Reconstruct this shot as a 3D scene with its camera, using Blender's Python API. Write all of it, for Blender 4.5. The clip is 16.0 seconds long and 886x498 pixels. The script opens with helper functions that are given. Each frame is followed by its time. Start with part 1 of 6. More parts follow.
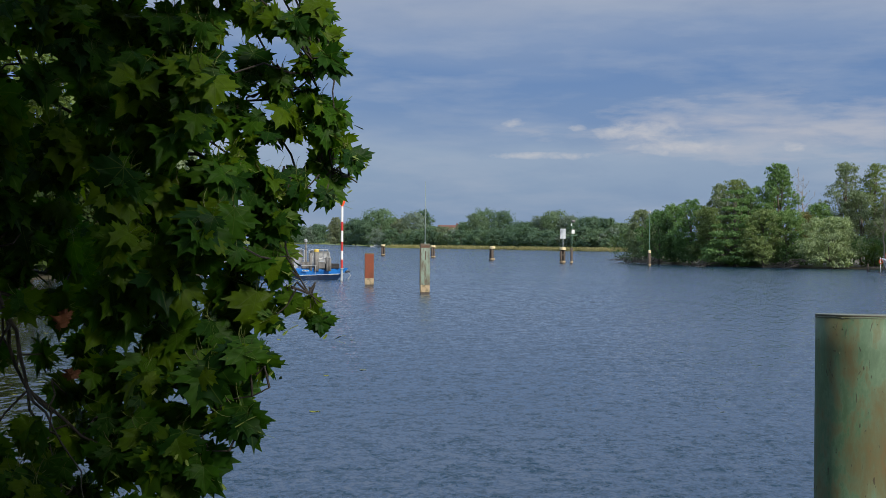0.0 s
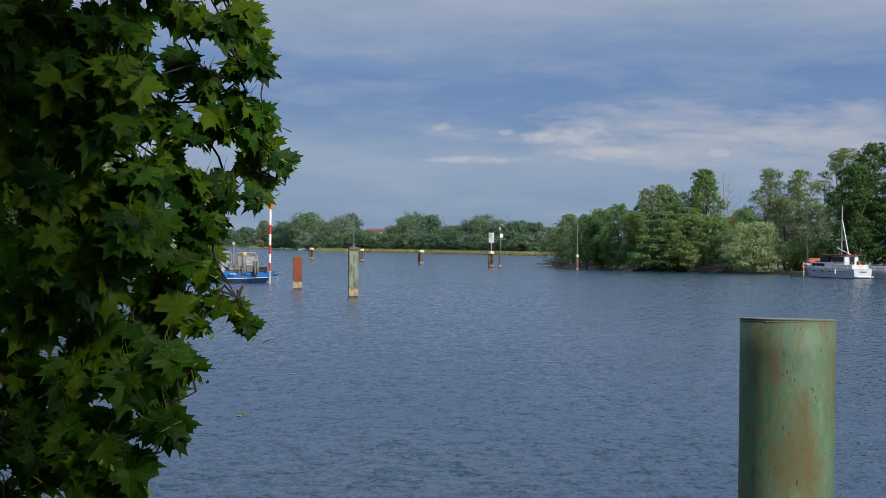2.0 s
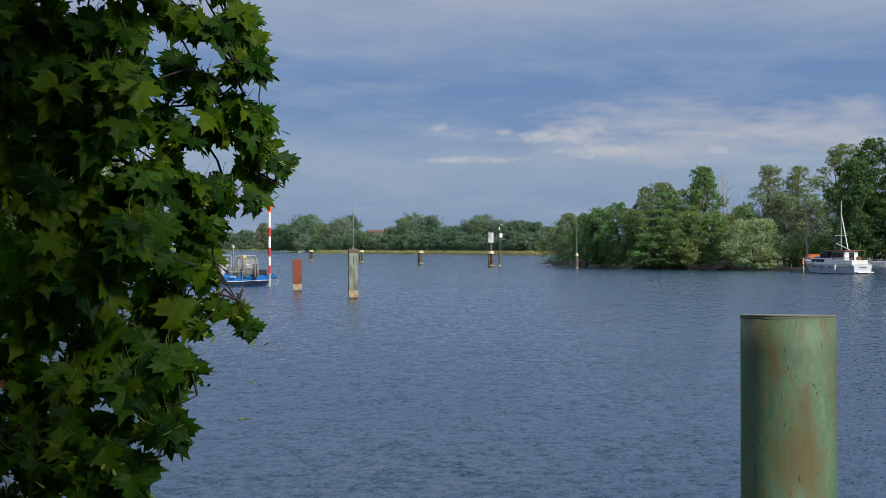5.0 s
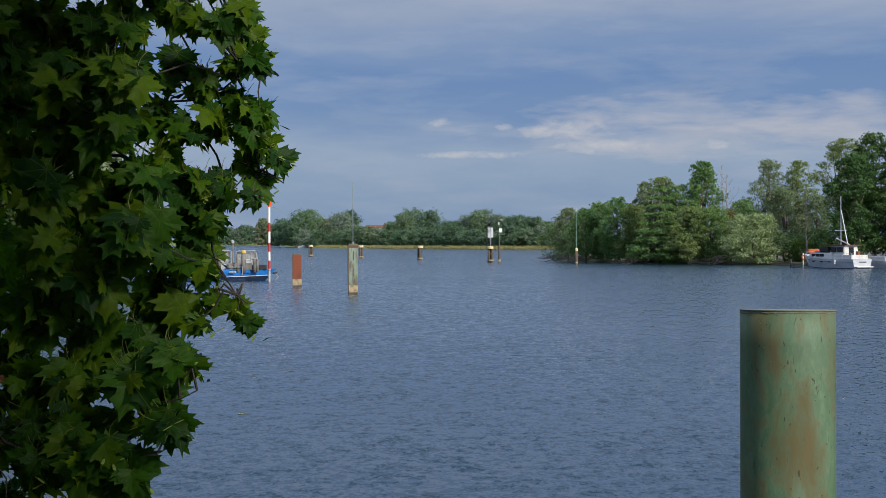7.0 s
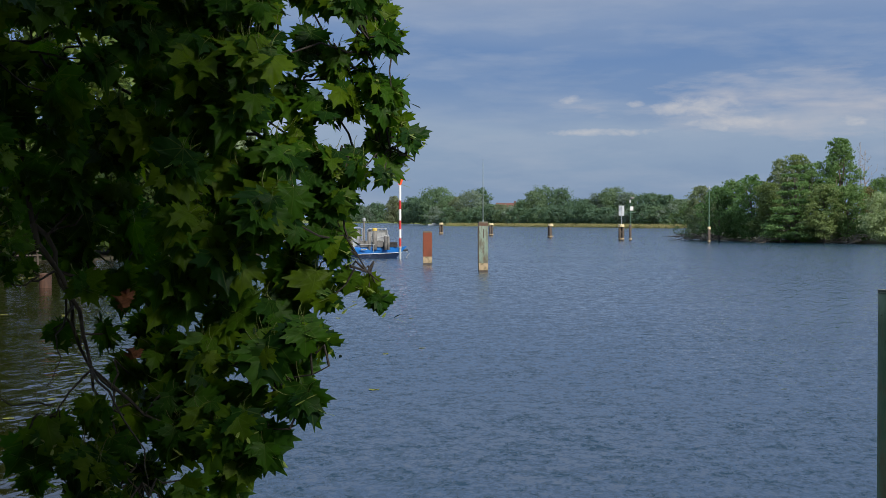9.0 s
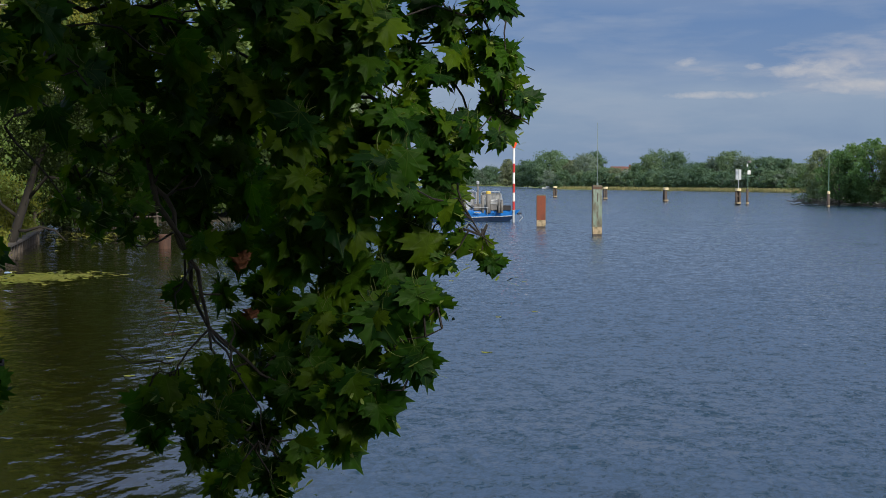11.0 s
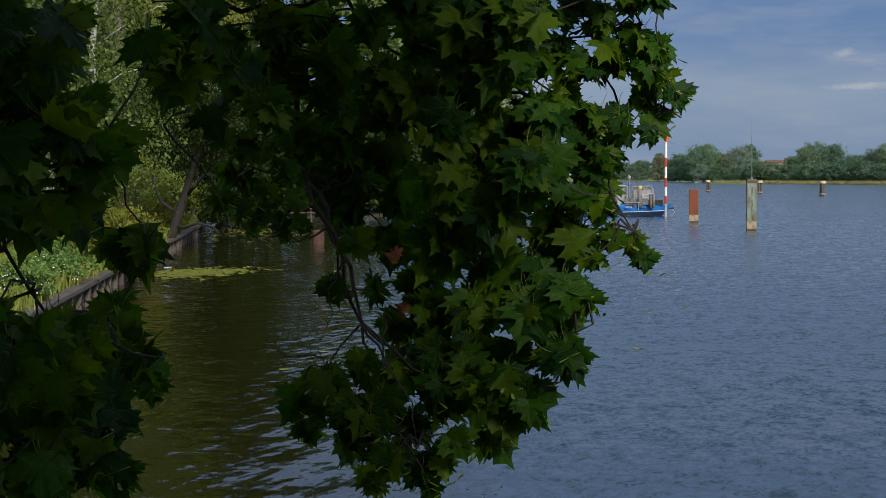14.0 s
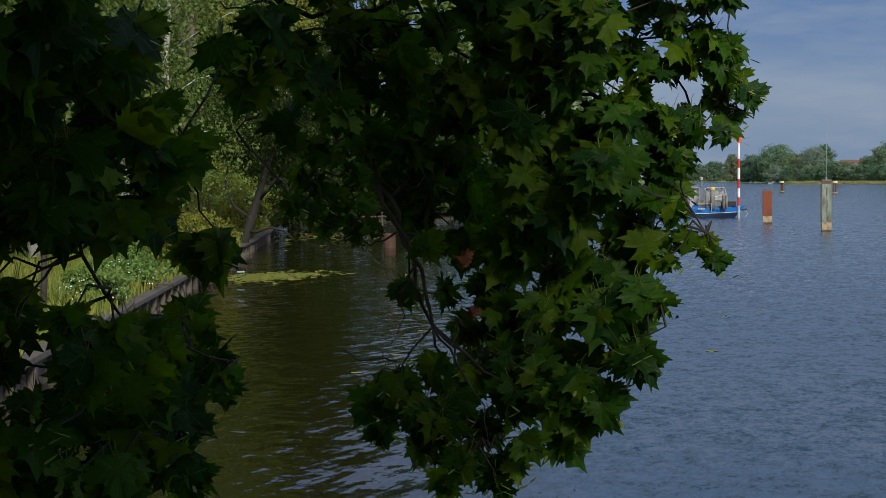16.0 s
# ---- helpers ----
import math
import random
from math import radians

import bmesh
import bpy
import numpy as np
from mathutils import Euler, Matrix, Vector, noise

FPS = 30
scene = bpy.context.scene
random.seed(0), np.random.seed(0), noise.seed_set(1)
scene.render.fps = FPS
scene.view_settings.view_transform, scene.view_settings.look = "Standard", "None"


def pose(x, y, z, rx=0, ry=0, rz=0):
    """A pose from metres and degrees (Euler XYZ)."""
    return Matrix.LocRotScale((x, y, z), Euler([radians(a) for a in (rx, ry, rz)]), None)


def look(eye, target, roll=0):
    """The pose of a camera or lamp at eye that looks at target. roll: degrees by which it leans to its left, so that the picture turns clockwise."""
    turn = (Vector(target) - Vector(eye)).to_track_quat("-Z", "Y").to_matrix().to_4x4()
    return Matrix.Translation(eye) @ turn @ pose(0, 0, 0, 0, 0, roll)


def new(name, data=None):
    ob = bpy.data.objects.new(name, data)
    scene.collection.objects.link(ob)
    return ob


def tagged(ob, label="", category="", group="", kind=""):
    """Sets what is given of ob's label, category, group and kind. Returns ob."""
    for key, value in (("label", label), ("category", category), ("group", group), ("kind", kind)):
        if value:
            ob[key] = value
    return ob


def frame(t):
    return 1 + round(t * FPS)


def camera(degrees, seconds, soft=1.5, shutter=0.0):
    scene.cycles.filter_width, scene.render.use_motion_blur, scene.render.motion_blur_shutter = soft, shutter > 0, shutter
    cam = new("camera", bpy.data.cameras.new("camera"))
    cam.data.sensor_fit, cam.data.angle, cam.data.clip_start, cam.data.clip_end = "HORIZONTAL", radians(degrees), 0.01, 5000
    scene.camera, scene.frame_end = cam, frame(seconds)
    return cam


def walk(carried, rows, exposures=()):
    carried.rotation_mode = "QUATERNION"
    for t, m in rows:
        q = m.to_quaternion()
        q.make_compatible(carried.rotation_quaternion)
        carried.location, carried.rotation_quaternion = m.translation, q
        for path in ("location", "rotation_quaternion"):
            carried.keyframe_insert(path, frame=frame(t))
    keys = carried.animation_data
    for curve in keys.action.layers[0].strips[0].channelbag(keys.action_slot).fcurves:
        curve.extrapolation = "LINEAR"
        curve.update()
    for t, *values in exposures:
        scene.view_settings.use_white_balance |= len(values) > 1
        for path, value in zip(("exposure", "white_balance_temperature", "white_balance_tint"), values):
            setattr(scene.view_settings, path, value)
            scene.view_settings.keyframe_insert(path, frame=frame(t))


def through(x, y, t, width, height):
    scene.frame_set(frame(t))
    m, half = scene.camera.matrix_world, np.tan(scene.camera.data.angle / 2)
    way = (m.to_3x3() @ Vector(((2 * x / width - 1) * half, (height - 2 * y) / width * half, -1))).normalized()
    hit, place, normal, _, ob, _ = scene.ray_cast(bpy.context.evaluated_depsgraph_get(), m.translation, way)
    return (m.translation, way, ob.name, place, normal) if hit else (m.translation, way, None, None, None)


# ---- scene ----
EYE = 3.3  # metres over the water
cam = camera(33.92, 16.0, soft=0.7)
walk(cam, [
    (0, pose(0, 0, 3.3, 89.666, -0.396, 0.002)),
    (0.5, pose(0, 0, 3.3, 89.608, -0.453, -0.516)),
    (1, pose(0, 0, 3.3, 89.924, -0.389, -1.087)),
    (1.5, pose(0, 0, 3.3, 90.132, -0.384, -1.990)),
    (2, pose(0, 0, 3.3, 89.835, -0.583, -2.811)),
    (2.5, pose(0, 0, 3.3, 90.082, -0.541, -2.766)),
    (3, pose(0, 0, 3.3, 90.054, -0.354, -2.996)),
    (3.5, pose(0, 0, 3.3, 90.013, -0.184, -2.907)),
    (4, pose(0, 0, 3.3, 89.800, -0.044, -2.780)),
    (6.5, pose(0, 0, 3.3, 89.959, 0.272, -2.954)),
    (7, pose(0, 0, 3.3, 89.657, 0.159, -2.843)),
    (7.5, pose(0, 0, 3.3, 89.701, 0.037, -2.380)),
    (8, pose(0, 0, 3.3, 89.388, 0.230, -1.127)),
    (8.5, pose(0, 0, 3.3, 89.123, 0.173, 0.707)),
    (11, pose(0, 0, 3.3, 87.339, -0.168, 6.766)),
    (11.5, pose(0, 0, 3.3, 87.273, -0.095, 8.191)),
    (12, pose(0, 0, 3.3, 87.386, 0.035, 9.760)),
    (12.5, pose(0, 0, 3.3, 87.280, -0.017, 10.671)),
    (13, pose(0, 0, 3.3, 87.364, 0.240, 11.716)),
    (13.5, pose(0, 0, 3.3, 87.087, 0.205, 12.229)),
    (14, pose(0, 0, 3.3, 87.154, 0.196, 12.689)),
    (14.5, pose(0, 0, 3.3, 87.306, 0.294, 12.896)),
    (15, pose(0, 0, 3.3, 87.294, 0.521, 13.530)),
    (15.5, pose(0, 0, 3.3, 87.311, 0.689, 14.425)),
    (16, pose(0, 0, 3.3, 87.297, 0.641, 15.473)),
], exposures=[(0, 0.0), (8.5, 0.0), (11, -0.08), (16, -0.22)])

# ---------------------------------------------------------------- light
SUN_FROM = Vector((0.54, -0.78, 0.52)).normalized()
world = bpy.data.worlds.new("sky")
scene.world = world
world.use_nodes = True


PUFFS = [(-left, high, wide, deep) for left, high, wide, deep in (
    (-2.79, 4.62, 0.55, 0.22), (-5.24, 4.46, 0.4, 0.14), (-6.68, 4.22, 0.8, 0.35), (-8.01, 4.34, 1.6, 0.5), (-4.02, 3.36, 2.6, 0.16), (-9.34, 3.68, 2.2, 0.3), (-13.48, 3.69, 0.6, 0.25))]


def build_sky():
    nt = world.node_tree
    nt.nodes.clear()
    link = nt.links.new

    def math_node(op, a, b=None, c=None):
        n = nt.nodes.new("ShaderNodeMath")
        n.operation = op
        for i, q in enumerate((a, b, c)):
            if q is None:
                continue
            if isinstance(q, (int, float)):
                n.inputs[i].default_value = q
            else:
                link(q, n.inputs[i])
        return n.outputs[0]

    def noise_node(vec, scale, detail, rough=0.55, distort=0.0):
        n = nt.nodes.new("ShaderNodeTexNoise")
        n.inputs["Scale"].default_value = scale
        n.inputs["Detail"].default_value = detail
        n.inputs["Roughness"].default_value = rough
        n.inputs["Distortion"].default_value = distort
        link(vec, n.inputs["Vector"])
        return n.outputs["Fac"]

    def ramp(fac, *stops):
        n = nt.nodes.new("ShaderNodeValToRGB")
        el = n.color_ramp.elements
        while len(el) < len(stops):
            el.new(0.5)
        for e, (p, c) in zip(el, stops):
            e.position = p
            e.color = (*c, 1) if isinstance(c, tuple) else (c, c, c, 1)
        link(fac, n.inputs[0])
        return n.outputs["Color"]

    def mix(fac, a, b):
        n = nt.nodes.new("ShaderNodeMix")
        n.data_type = "RGBA"
        link(fac, n.inputs[0])
        for q, k in ((a, 6), (b, 7)):
            if isinstance(q, tuple):
                n.inputs[k].default_value = (*q, 1)
            else:
                link(q, n.inputs[k])
        return n.outputs[2]

    def vec(x, y, z=0.0):
        n = nt.nodes.new("ShaderNodeCombineXYZ")
        for i, q in enumerate((x, y, z)):
            if isinstance(q, (int, float)):
                n.inputs[i].default_value = q
            else:
                link(q, n.inputs[i])
        return n.outputs[0]

    co = nt.nodes.new("ShaderNodeTexCoord").outputs["Generated"]
    sep = nt.nodes.new("ShaderNodeSeparateXYZ")
    link(co, sep.inputs[0])
    x, y, z = sep.outputs
    az = math_node("MULTIPLY", math_node("ARCTAN2", x, y), 57.3)   # degrees to the right
    el = math_node("MULTIPLY", math_node("ARCSINE", z), 57.3)
    # long flat streaks of cloud, seen low over the horizon
    lay = math_node("MULTIPLY_ADD", noise_node(vec(math_node("MULTIPLY", az, 0.045), math_node("MULTIPLY", el, 0.22)), 1.0, 4), 5.0, math_node("ADD", el, -2.5))
    up = math_node("MULTIPLY", lay, 0.0333)
    layers = ramp(up, (0.0, (0.215, 0.315, 0.485)), (0.06, (0.235, 0.335, 0.50)), (0.115, (0.29, 0.38, 0.53)),
                  (0.16, (0.165, 0.27, 0.485)), (0.22, (0.138, 0.245, 0.475)), (0.27, (0.225, 0.315, 0.505)),
                  (0.33, (0.375, 0.425, 0.535)), (0.39, (0.29, 0.40, 0.66)), (0.45, (0.31, 0.43, 0.71)), (0.7, (0.36, 0.51, 0.87)), (1.0, (0.70, 0.82, 1.08)))
    streak = noise_node(vec(math_node("MULTIPLY", az, 0.12), math_node("MULTIPLY", el, 0.62)), 1.0, 7, 0.58, 0.1)
    fine = noise_node(vec(math_node("MULTIPLY", az, 0.26), math_node("MULTIPLY", el, 0.8)), 1.0, 8, 0.6, 0.1)
    col = mix(ramp(streak, (0.46, 0.0), (0.76, 0.60)), layers, (0.40, 0.455, 0.565))
    col = mix(ramp(fine, (0.50, 0.0), (0.8, 0.35)), col, (0.16, 0.25, 0.44))
    # the bank of sunlit cloud over the island
    wisp = noise_node(vec(math_node("MULTIPLY", az, 0.30), math_node("MULTIPLY", el, 1.3)), 1.0, 9, 0.58, 0.15)
    lump = noise_node(vec(math_node("MULTIPLY", az, 1.1), math_node("MULTIPLY", el, 2.2)), 1.0, 7, 0.6, 0.3)

    def heap_of(right, high, wide, deep):
        dx = math_node("DIVIDE", math_node("SUBTRACT", az, right), wide)
        dy = math_node("DIVIDE", math_node("SUBTRACT", el, high), deep)
        return math_node("SUBTRACT", 1.0, math_node("ADD", math_node("MULTIPLY", dx, dx), math_node("MULTIPLY", dy, dy)))

    bank = ramp(math_node("MULTIPLY_ADD", heap_of(15.5, 4.35, 11.0, 1.25), 0.20, wisp), (0.48, 0.0), (0.66, 0.45), (0.82, 0.8))
    col = mix(bank, col, (0.47, 0.485, 0.56))
    crests = None
    for right, high, wide, deep in PUFFS:
        q = heap_of(right, high, wide, deep)
        crests = q if crests is None else math_node("MAXIMUM", crests, q)
    puff = ramp(math_node("MULTIPLY_ADD", crests, 0.26, lump), (0.54, 0.0), (0.90, 0.62))
    col = mix(puff, col, (0.62, 0.605, 0.62))
    sky = nt.nodes.new("ShaderNodeTexSky")
    sky.sky_type = "NISHITA"
    sky.sun_disc = False
    sky.sun_elevation = math.asin(SUN_FROM.z)
    sky.sun_rotation = math.atan2(SUN_FROM.x, SUN_FROM.y)
    clear = nt.nodes.new("ShaderNodeBackground")
    clear.inputs["Strength"].default_value = 0.06
    link(sky.outputs[0], clear.inputs["Color"])
    cloud = nt.nodes.new("ShaderNodeBackground")
    cloud.inputs["Strength"].default_value = 1.0
    link(col, cloud.inputs["Color"])
    both = nt.nodes.new("ShaderNodeMixShader")
    both.inputs[0].default_value = 0.9
    link(clear.outputs[0], both.inputs[1])
    link(cloud.outputs[0], both.inputs[2])
    out = nt.nodes.new("ShaderNodeOutputWorld")
    link(both.outputs[0], out.inputs["Surface"])


build_sky()
sun = new("sun", bpy.data.lights.new("sun", "SUN"))
sun.data.energy = 5.0
sun.data.angle = radians(10.0)
sun.data.color = (1.0, 0.93, 0.82)
sun.matrix_world = look(SUN_FROM * 50, (0, 0, 0))


# ---------------------------------------------------------------- materials
def shader(name, rough=0.6, metal=0.0, spec=0.5):
    m = bpy.data.materials.new(name)
    m.use_nodes = True
    p = m.node_tree.nodes["Principled BSDF"]
    p.inputs["Roughness"].default_value = rough
    p.inputs["Metallic"].default_value = metal
    p.inputs["Specular IOR Level"].default_value = spec
    return m, m.node_tree, p


def tex(nt, scale, detail=4, rough=0.55, stretch=(1, 1, 1), coord="Object", distort=0.0):
    c = nt.nodes.new("ShaderNodeTexCoord")
    mp = nt.nodes.new("ShaderNodeMapping")
    mp.inputs["Scale"].default_value = stretch
    n = nt.nodes.new("ShaderNodeTexNoise")
    n.inputs["Scale"].default_value = scale
    n.inputs["Detail"].default_value = detail
    n.inputs["Roughness"].default_value = rough
    n.inputs["Distortion"].default_value = distort
    nt.links.new(c.outputs[coord], mp.inputs[0])
    nt.links.new(mp.outputs[0], n.inputs["Vector"])
    return n.outputs["Fac"]


def ramp_of(nt, fac, *stops):
    n = nt.nodes.new("ShaderNodeValToRGB")
    el = n.color_ramp.elements
    while len(el) < len(stops):
        el.new(0.5)
    for e, (p, c) in zip(el, stops):
        e.position = p
        e.color = (*c, 1) if isinstance(c, tuple) else (c, c, c, 1)
    nt.links.new(fac, n.inputs[0])
    return n.outputs["Color"]


def blend(nt, fac, a, b, kind="MIX"):
    n = nt.nodes.new("ShaderNodeMix")
    n.data_type = "RGBA"
    n.blend_type = kind
    for q, k in ((fac, 0), (a, 6), (b, 7)):
        if isinstance(q, (int, float)):
            n.inputs[k].default_value = q
        elif isinstance(q, tuple):
            n.inputs[k].default_value = (*q, 1)
        else:
            nt.links.new(q, n.inputs[k])
    return n.outputs[2]


def bumped(nt, p, height, strength=0.4, distance=0.02):
    b = nt.nodes.new("ShaderNodeBump")
    b.inputs["Strength"].default_value = strength
    b.inputs["Distance"].default_value = distance
    nt.links.new(height, b.inputs["Height"])
    nt.links.new(b.outputs[0], p.inputs["Normal"])


def worn(name, base, stain, scale=3.0, rough=0.6, metal=0.0, low=0.5, high=0.7, stretch=(1, 1, 1), bump=0.3, grain=0.15):
    """A painted or raw surface with stains at one scale and grain at another."""
    m, nt, p = shader(name, rough, metal)
    big = tex(nt, scale, 6, 0.6, stretch)
    small = tex(nt, scale * 11, 4, 0.6, stretch)
    c = blend(nt, ramp_of(nt, big, (low, 0.0), (high, 1.0)), base, stain)
    c = blend(nt, grain, c, ramp_of(nt, small, (0.3, 0.0), (0.7, 1.0)), "OVERLAY")
    nt.links.new(c, p.inputs["Base Color"])
    nt.links.new(ramp_of(nt, small, (0.2, rough * 0.75), (0.8, min(1.0, rough * 1.25))), p.inputs["Roughness"])
    bumped(nt, p, small, bump, 0.004)
    return m


def foliage(name, dark, light, through=0.42, rough=0.55, tint=0.25):
    """Leaves: each one its own shade, part of the light passes through."""
    m, nt, p = shader(name, rough, 0.0, 0.15)
    geo = nt.nodes.new("ShaderNodeNewGeometry")
    info = nt.nodes.new("ShaderNodeObjectInfo")
    c = ramp_of(nt, geo.outputs["Random Per Island"], (0.0, dark), (1.0, light))
    patch = tex(nt, 0.35, 3)
    c = blend(nt, ramp_of(nt, patch, (0.35, 0.0), (0.7, tint)), c, tuple(min(1, q * 1.5) for q in light))
    hue = nt.nodes.new("ShaderNodeHueSaturation")
    nt.links.new(c, hue.inputs["Color"])
    shift = nt.nodes.new("ShaderNodeMapRange")
    shift.inputs["To Min"].default_value, shift.inputs["To Max"].default_value = 0.482, 0.512
    nt.links.new(info.outputs["Random"], shift.inputs["Value"])
    nt.links.new(shift.outputs[0], hue.inputs["Hue"])
    nt.links.new(hue.outputs[0], p.inputs["Base Color"])
    tr = nt.nodes.new("ShaderNodeBsdfTranslucent")
    warm = blend(nt, 1.0, hue.outputs[0], (1.25, 1.3, 0.5), "MULTIPLY")
    nt.links.new(warm, tr.inputs["Color"])
    mx = nt.nodes.new("ShaderNodeMixShader")
    mx.inputs[0].default_value = through
    nt.links.new(p.outputs[0], mx.inputs[1])
    nt.links.new(tr.outputs[0], mx.inputs[2])
    nt.links.new(mx.outputs[0], nt.nodes["Material Output"].inputs["Surface"])
    return m


def maple_material(name, dark, light, olive, through):
    """Blade of a maple leaf, with pale veins that fan out from the stalk."""
    m, nt, p = shader(name, 0.48, 0.0, 0.13)
    geo = nt.nodes.new("ShaderNodeNewGeometry")
    info = nt.nodes.new("ShaderNodeObjectInfo")
    mixr = nt.nodes.new("ShaderNodeMath")
    mixr.operation = "WRAP"
    mixr.inputs[1].default_value, mixr.inputs[2].default_value = 1.0, 0.0
    add = nt.nodes.new("ShaderNodeMath")
    nt.links.new(geo.outputs["Random Per Island"], add.inputs[0])
    nt.links.new(info.outputs["Random"], add.inputs[1])
    nt.links.new(add.outputs[0], mixr.inputs[0])
    c = ramp_of(nt, mixr.outputs[0], (0.0, dark), (0.55, light), (0.85, olive), (1.0, tuple(q * 1.35 for q in olive)))
    mott = tex(nt, 40, 4)
    c = blend(nt, 0.35, c, ramp_of(nt, mott, (0.3, 0.2), (0.7, 0.8)), "OVERLAY")
    uv = nt.nodes.new("ShaderNodeUVMap")
    sep = nt.nodes.new("ShaderNodeSeparateXYZ")
    nt.links.new(uv.outputs[0], sep.inputs[0])

    def mth(op, a, b=None):
        n = nt.nodes.new("ShaderNodeMath")
        n.operation = op
        for i, q in enumerate((a, b)):
            if isinstance(q, (int, float)):
                n.inputs[i].default_value = q
            elif q is not None:
                nt.links.new(q, n.inputs[i])
        return n.outputs[0]

    ang = mth("ABSOLUTE", mth("ARCTAN2", sep.outputs[0], sep.outputs[1]))
    off = mth("PINGPONG", ang, 0.36)
    r = mth("SQRT", mth("ADD", mth("MULTIPLY", sep.outputs[0], sep.outputs[0]), mth("MULTIPLY", sep.outputs[1], sep.outputs[1])))
    vein = ramp_of(nt, mth("MULTIPLY", off, r), (0.006, 1.0), (0.018, 0.0))
    c = blend(nt, mth("MULTIPLY", vein, 0.4), c, (0.10, 0.16, 0.035))
    nt.links.new(c, p.inputs["Base Color"])
    bumped(nt, p, vein, 0.35, 0.002)
    tr = nt.nodes.new("ShaderNodeBsdfTranslucent")
    nt.links.new(blend(nt, 1.0, c, (1.6, 1.5, 0.35), "MULTIPLY"), tr.inputs["Color"])
    mx = nt.nodes.new("ShaderNodeMixShader")
    mx.inputs[0].default_value = through
    nt.links.new(p.outputs[0], mx.inputs[1])
    nt.links.new(tr.outputs[0], mx.inputs[2])
    nt.links.new(mx.outputs[0], nt.nodes["Material Output"].inputs["Surface"])
    return m


WIND_FACE, CHOP, RIPPLE = -0.10, 1.0, 2.3


def water_material():
    m, nt, p = shader("river_water", 0.04, 0.0, 0.5)
    p.inputs["IOR"].default_value = 1.333

    def mth(op, a, b):
        n = nt.nodes.new("ShaderNodeMath")
        n.operation = op
        for i, q in enumerate((a, b)):
            if isinstance(q, (int, float)):
                n.inputs[i].default_value = q
            else:
                nt.links.new(q, n.inputs[i])
        return n.outputs[0]

    where = nt.nodes.new("ShaderNodeTexCoord")

    def slopes(stretch, detail, distort, steep, rough=0.5):
        """Slopes of the water's surface to the east and to the north."""
        mp = nt.nodes.new("ShaderNodeMapping")
        mp.inputs["Scale"].default_value = stretch
        n = nt.nodes.new("ShaderNodeTexNoise")
        n.inputs["Scale"].default_value = 1.0
        n.inputs["Detail"].default_value = detail
        n.inputs["Distortion"].default_value = distort
        n.inputs["Roughness"].default_value = rough
        nt.links.new(where.outputs["Object"], mp.inputs[0])
        nt.links.new(mp.outputs[0], n.inputs["Vector"])
        sub = nt.nodes.new("ShaderNodeVectorMath")
        sub.operation = "SUBTRACT"
        sub.inputs[1].default_value = (0.5, 0.5, 0.5)
        nt.links.new(n.outputs["Color"], sub.inputs[0])
        mul = nt.nodes.new("ShaderNodeVectorMath")
        mul.operation = "MULTIPLY"
        mul.inputs[1].default_value = (steep * 0.6, steep, 0.0)
        nt.links.new(sub.outputs[0], mul.inputs[0])
        return mul.outputs[0]

    def plus(a, b, op="ADD"):
        n = nt.nodes.new("ShaderNodeVectorMath")
        n.operation = op
        nt.links.new(a, n.inputs[0])
        if b is not None:
            nt.links.new(b, n.inputs[1])
        return n.outputs[0]

    # chop of two lengths, the crests lying across the reach, and gusts that ruffle it more or less
    chop = slopes((3.0, 2.7, 1), 3, 0.4, CHOP)
    ripple = slopes((9.5, 5.5, 1), 5, 0.6, RIPPLE, 0.78)
    xyz = nt.nodes.new("ShaderNodeSeparateXYZ")
    nt.links.new(where.outputs["Object"], xyz.inputs[0])
    inland = mth("ADD", mth("MULTIPLY", xyz.outputs[0], -1.0), mth("MULTIPLY", xyz.outputs[1], -0.27))
    fade = nt.nodes.new("ShaderNodeMapRange")
    fade.interpolation_type = "SMOOTHSTEP"
    for k, q in zip(("From Min", "From Max", "To Min", "To Max"), (0.0, 2.6, 1.0, 0.36)):
        fade.inputs[k].default_value = q
    nt.links.new(inland, fade.inputs["Value"])
    fine_lap = slopes((2.0, 4.6, 1), 3, 0.4, 0.46, 0.55)
    # a train of ripples that runs into the creek, its crests lying north by east
    turn = nt.nodes.new("ShaderNodeMapping")
    turn.inputs["Rotation"].default_value = (0, 0, radians(15))
    nt.links.new(where.outputs["Object"], turn.inputs[0])
    squeeze = nt.nodes.new("ShaderNodeMapping")
    squeeze.inputs["Scale"].default_value = (5.2, 0.8, 1)
    nt.links.new(turn.outputs[0], squeeze.inputs[0])
    swells = nt.nodes.new("ShaderNodeTexNoise")
    swells.inputs["Scale"].default_value = 1.0
    swells.inputs["Detail"].default_value = 2.0
    swells.inputs["Distortion"].default_value = 0.25
    nt.links.new(squeeze.outputs[0], swells.inputs["Vector"])
    across = nt.nodes.new("ShaderNodeCombineXYZ")
    slope = mth("MULTIPLY", mth("MULTIPLY", mth("SUBTRACT", swells.outputs["Fac"], 0.5), 1.1), fade.outputs[0])
    nt.links.new(mth("MULTIPLY", slope, 0.966), across.inputs[0])
    nt.links.new(mth("MULTIPLY", slope, -0.26), across.inputs[1])
    lap = plus(fine_lap, across.outputs[0])
    gust = ramp_of(nt, blend(nt, 0.45, tex(nt, 1.0, 4, 0.55, (0.010, 0.040, 1)), tex(nt, 1.0, 3, 0.6, (0.10, 0.35, 1), distort=0.8)), (0.38, 0.68), (0.62, 1.06))
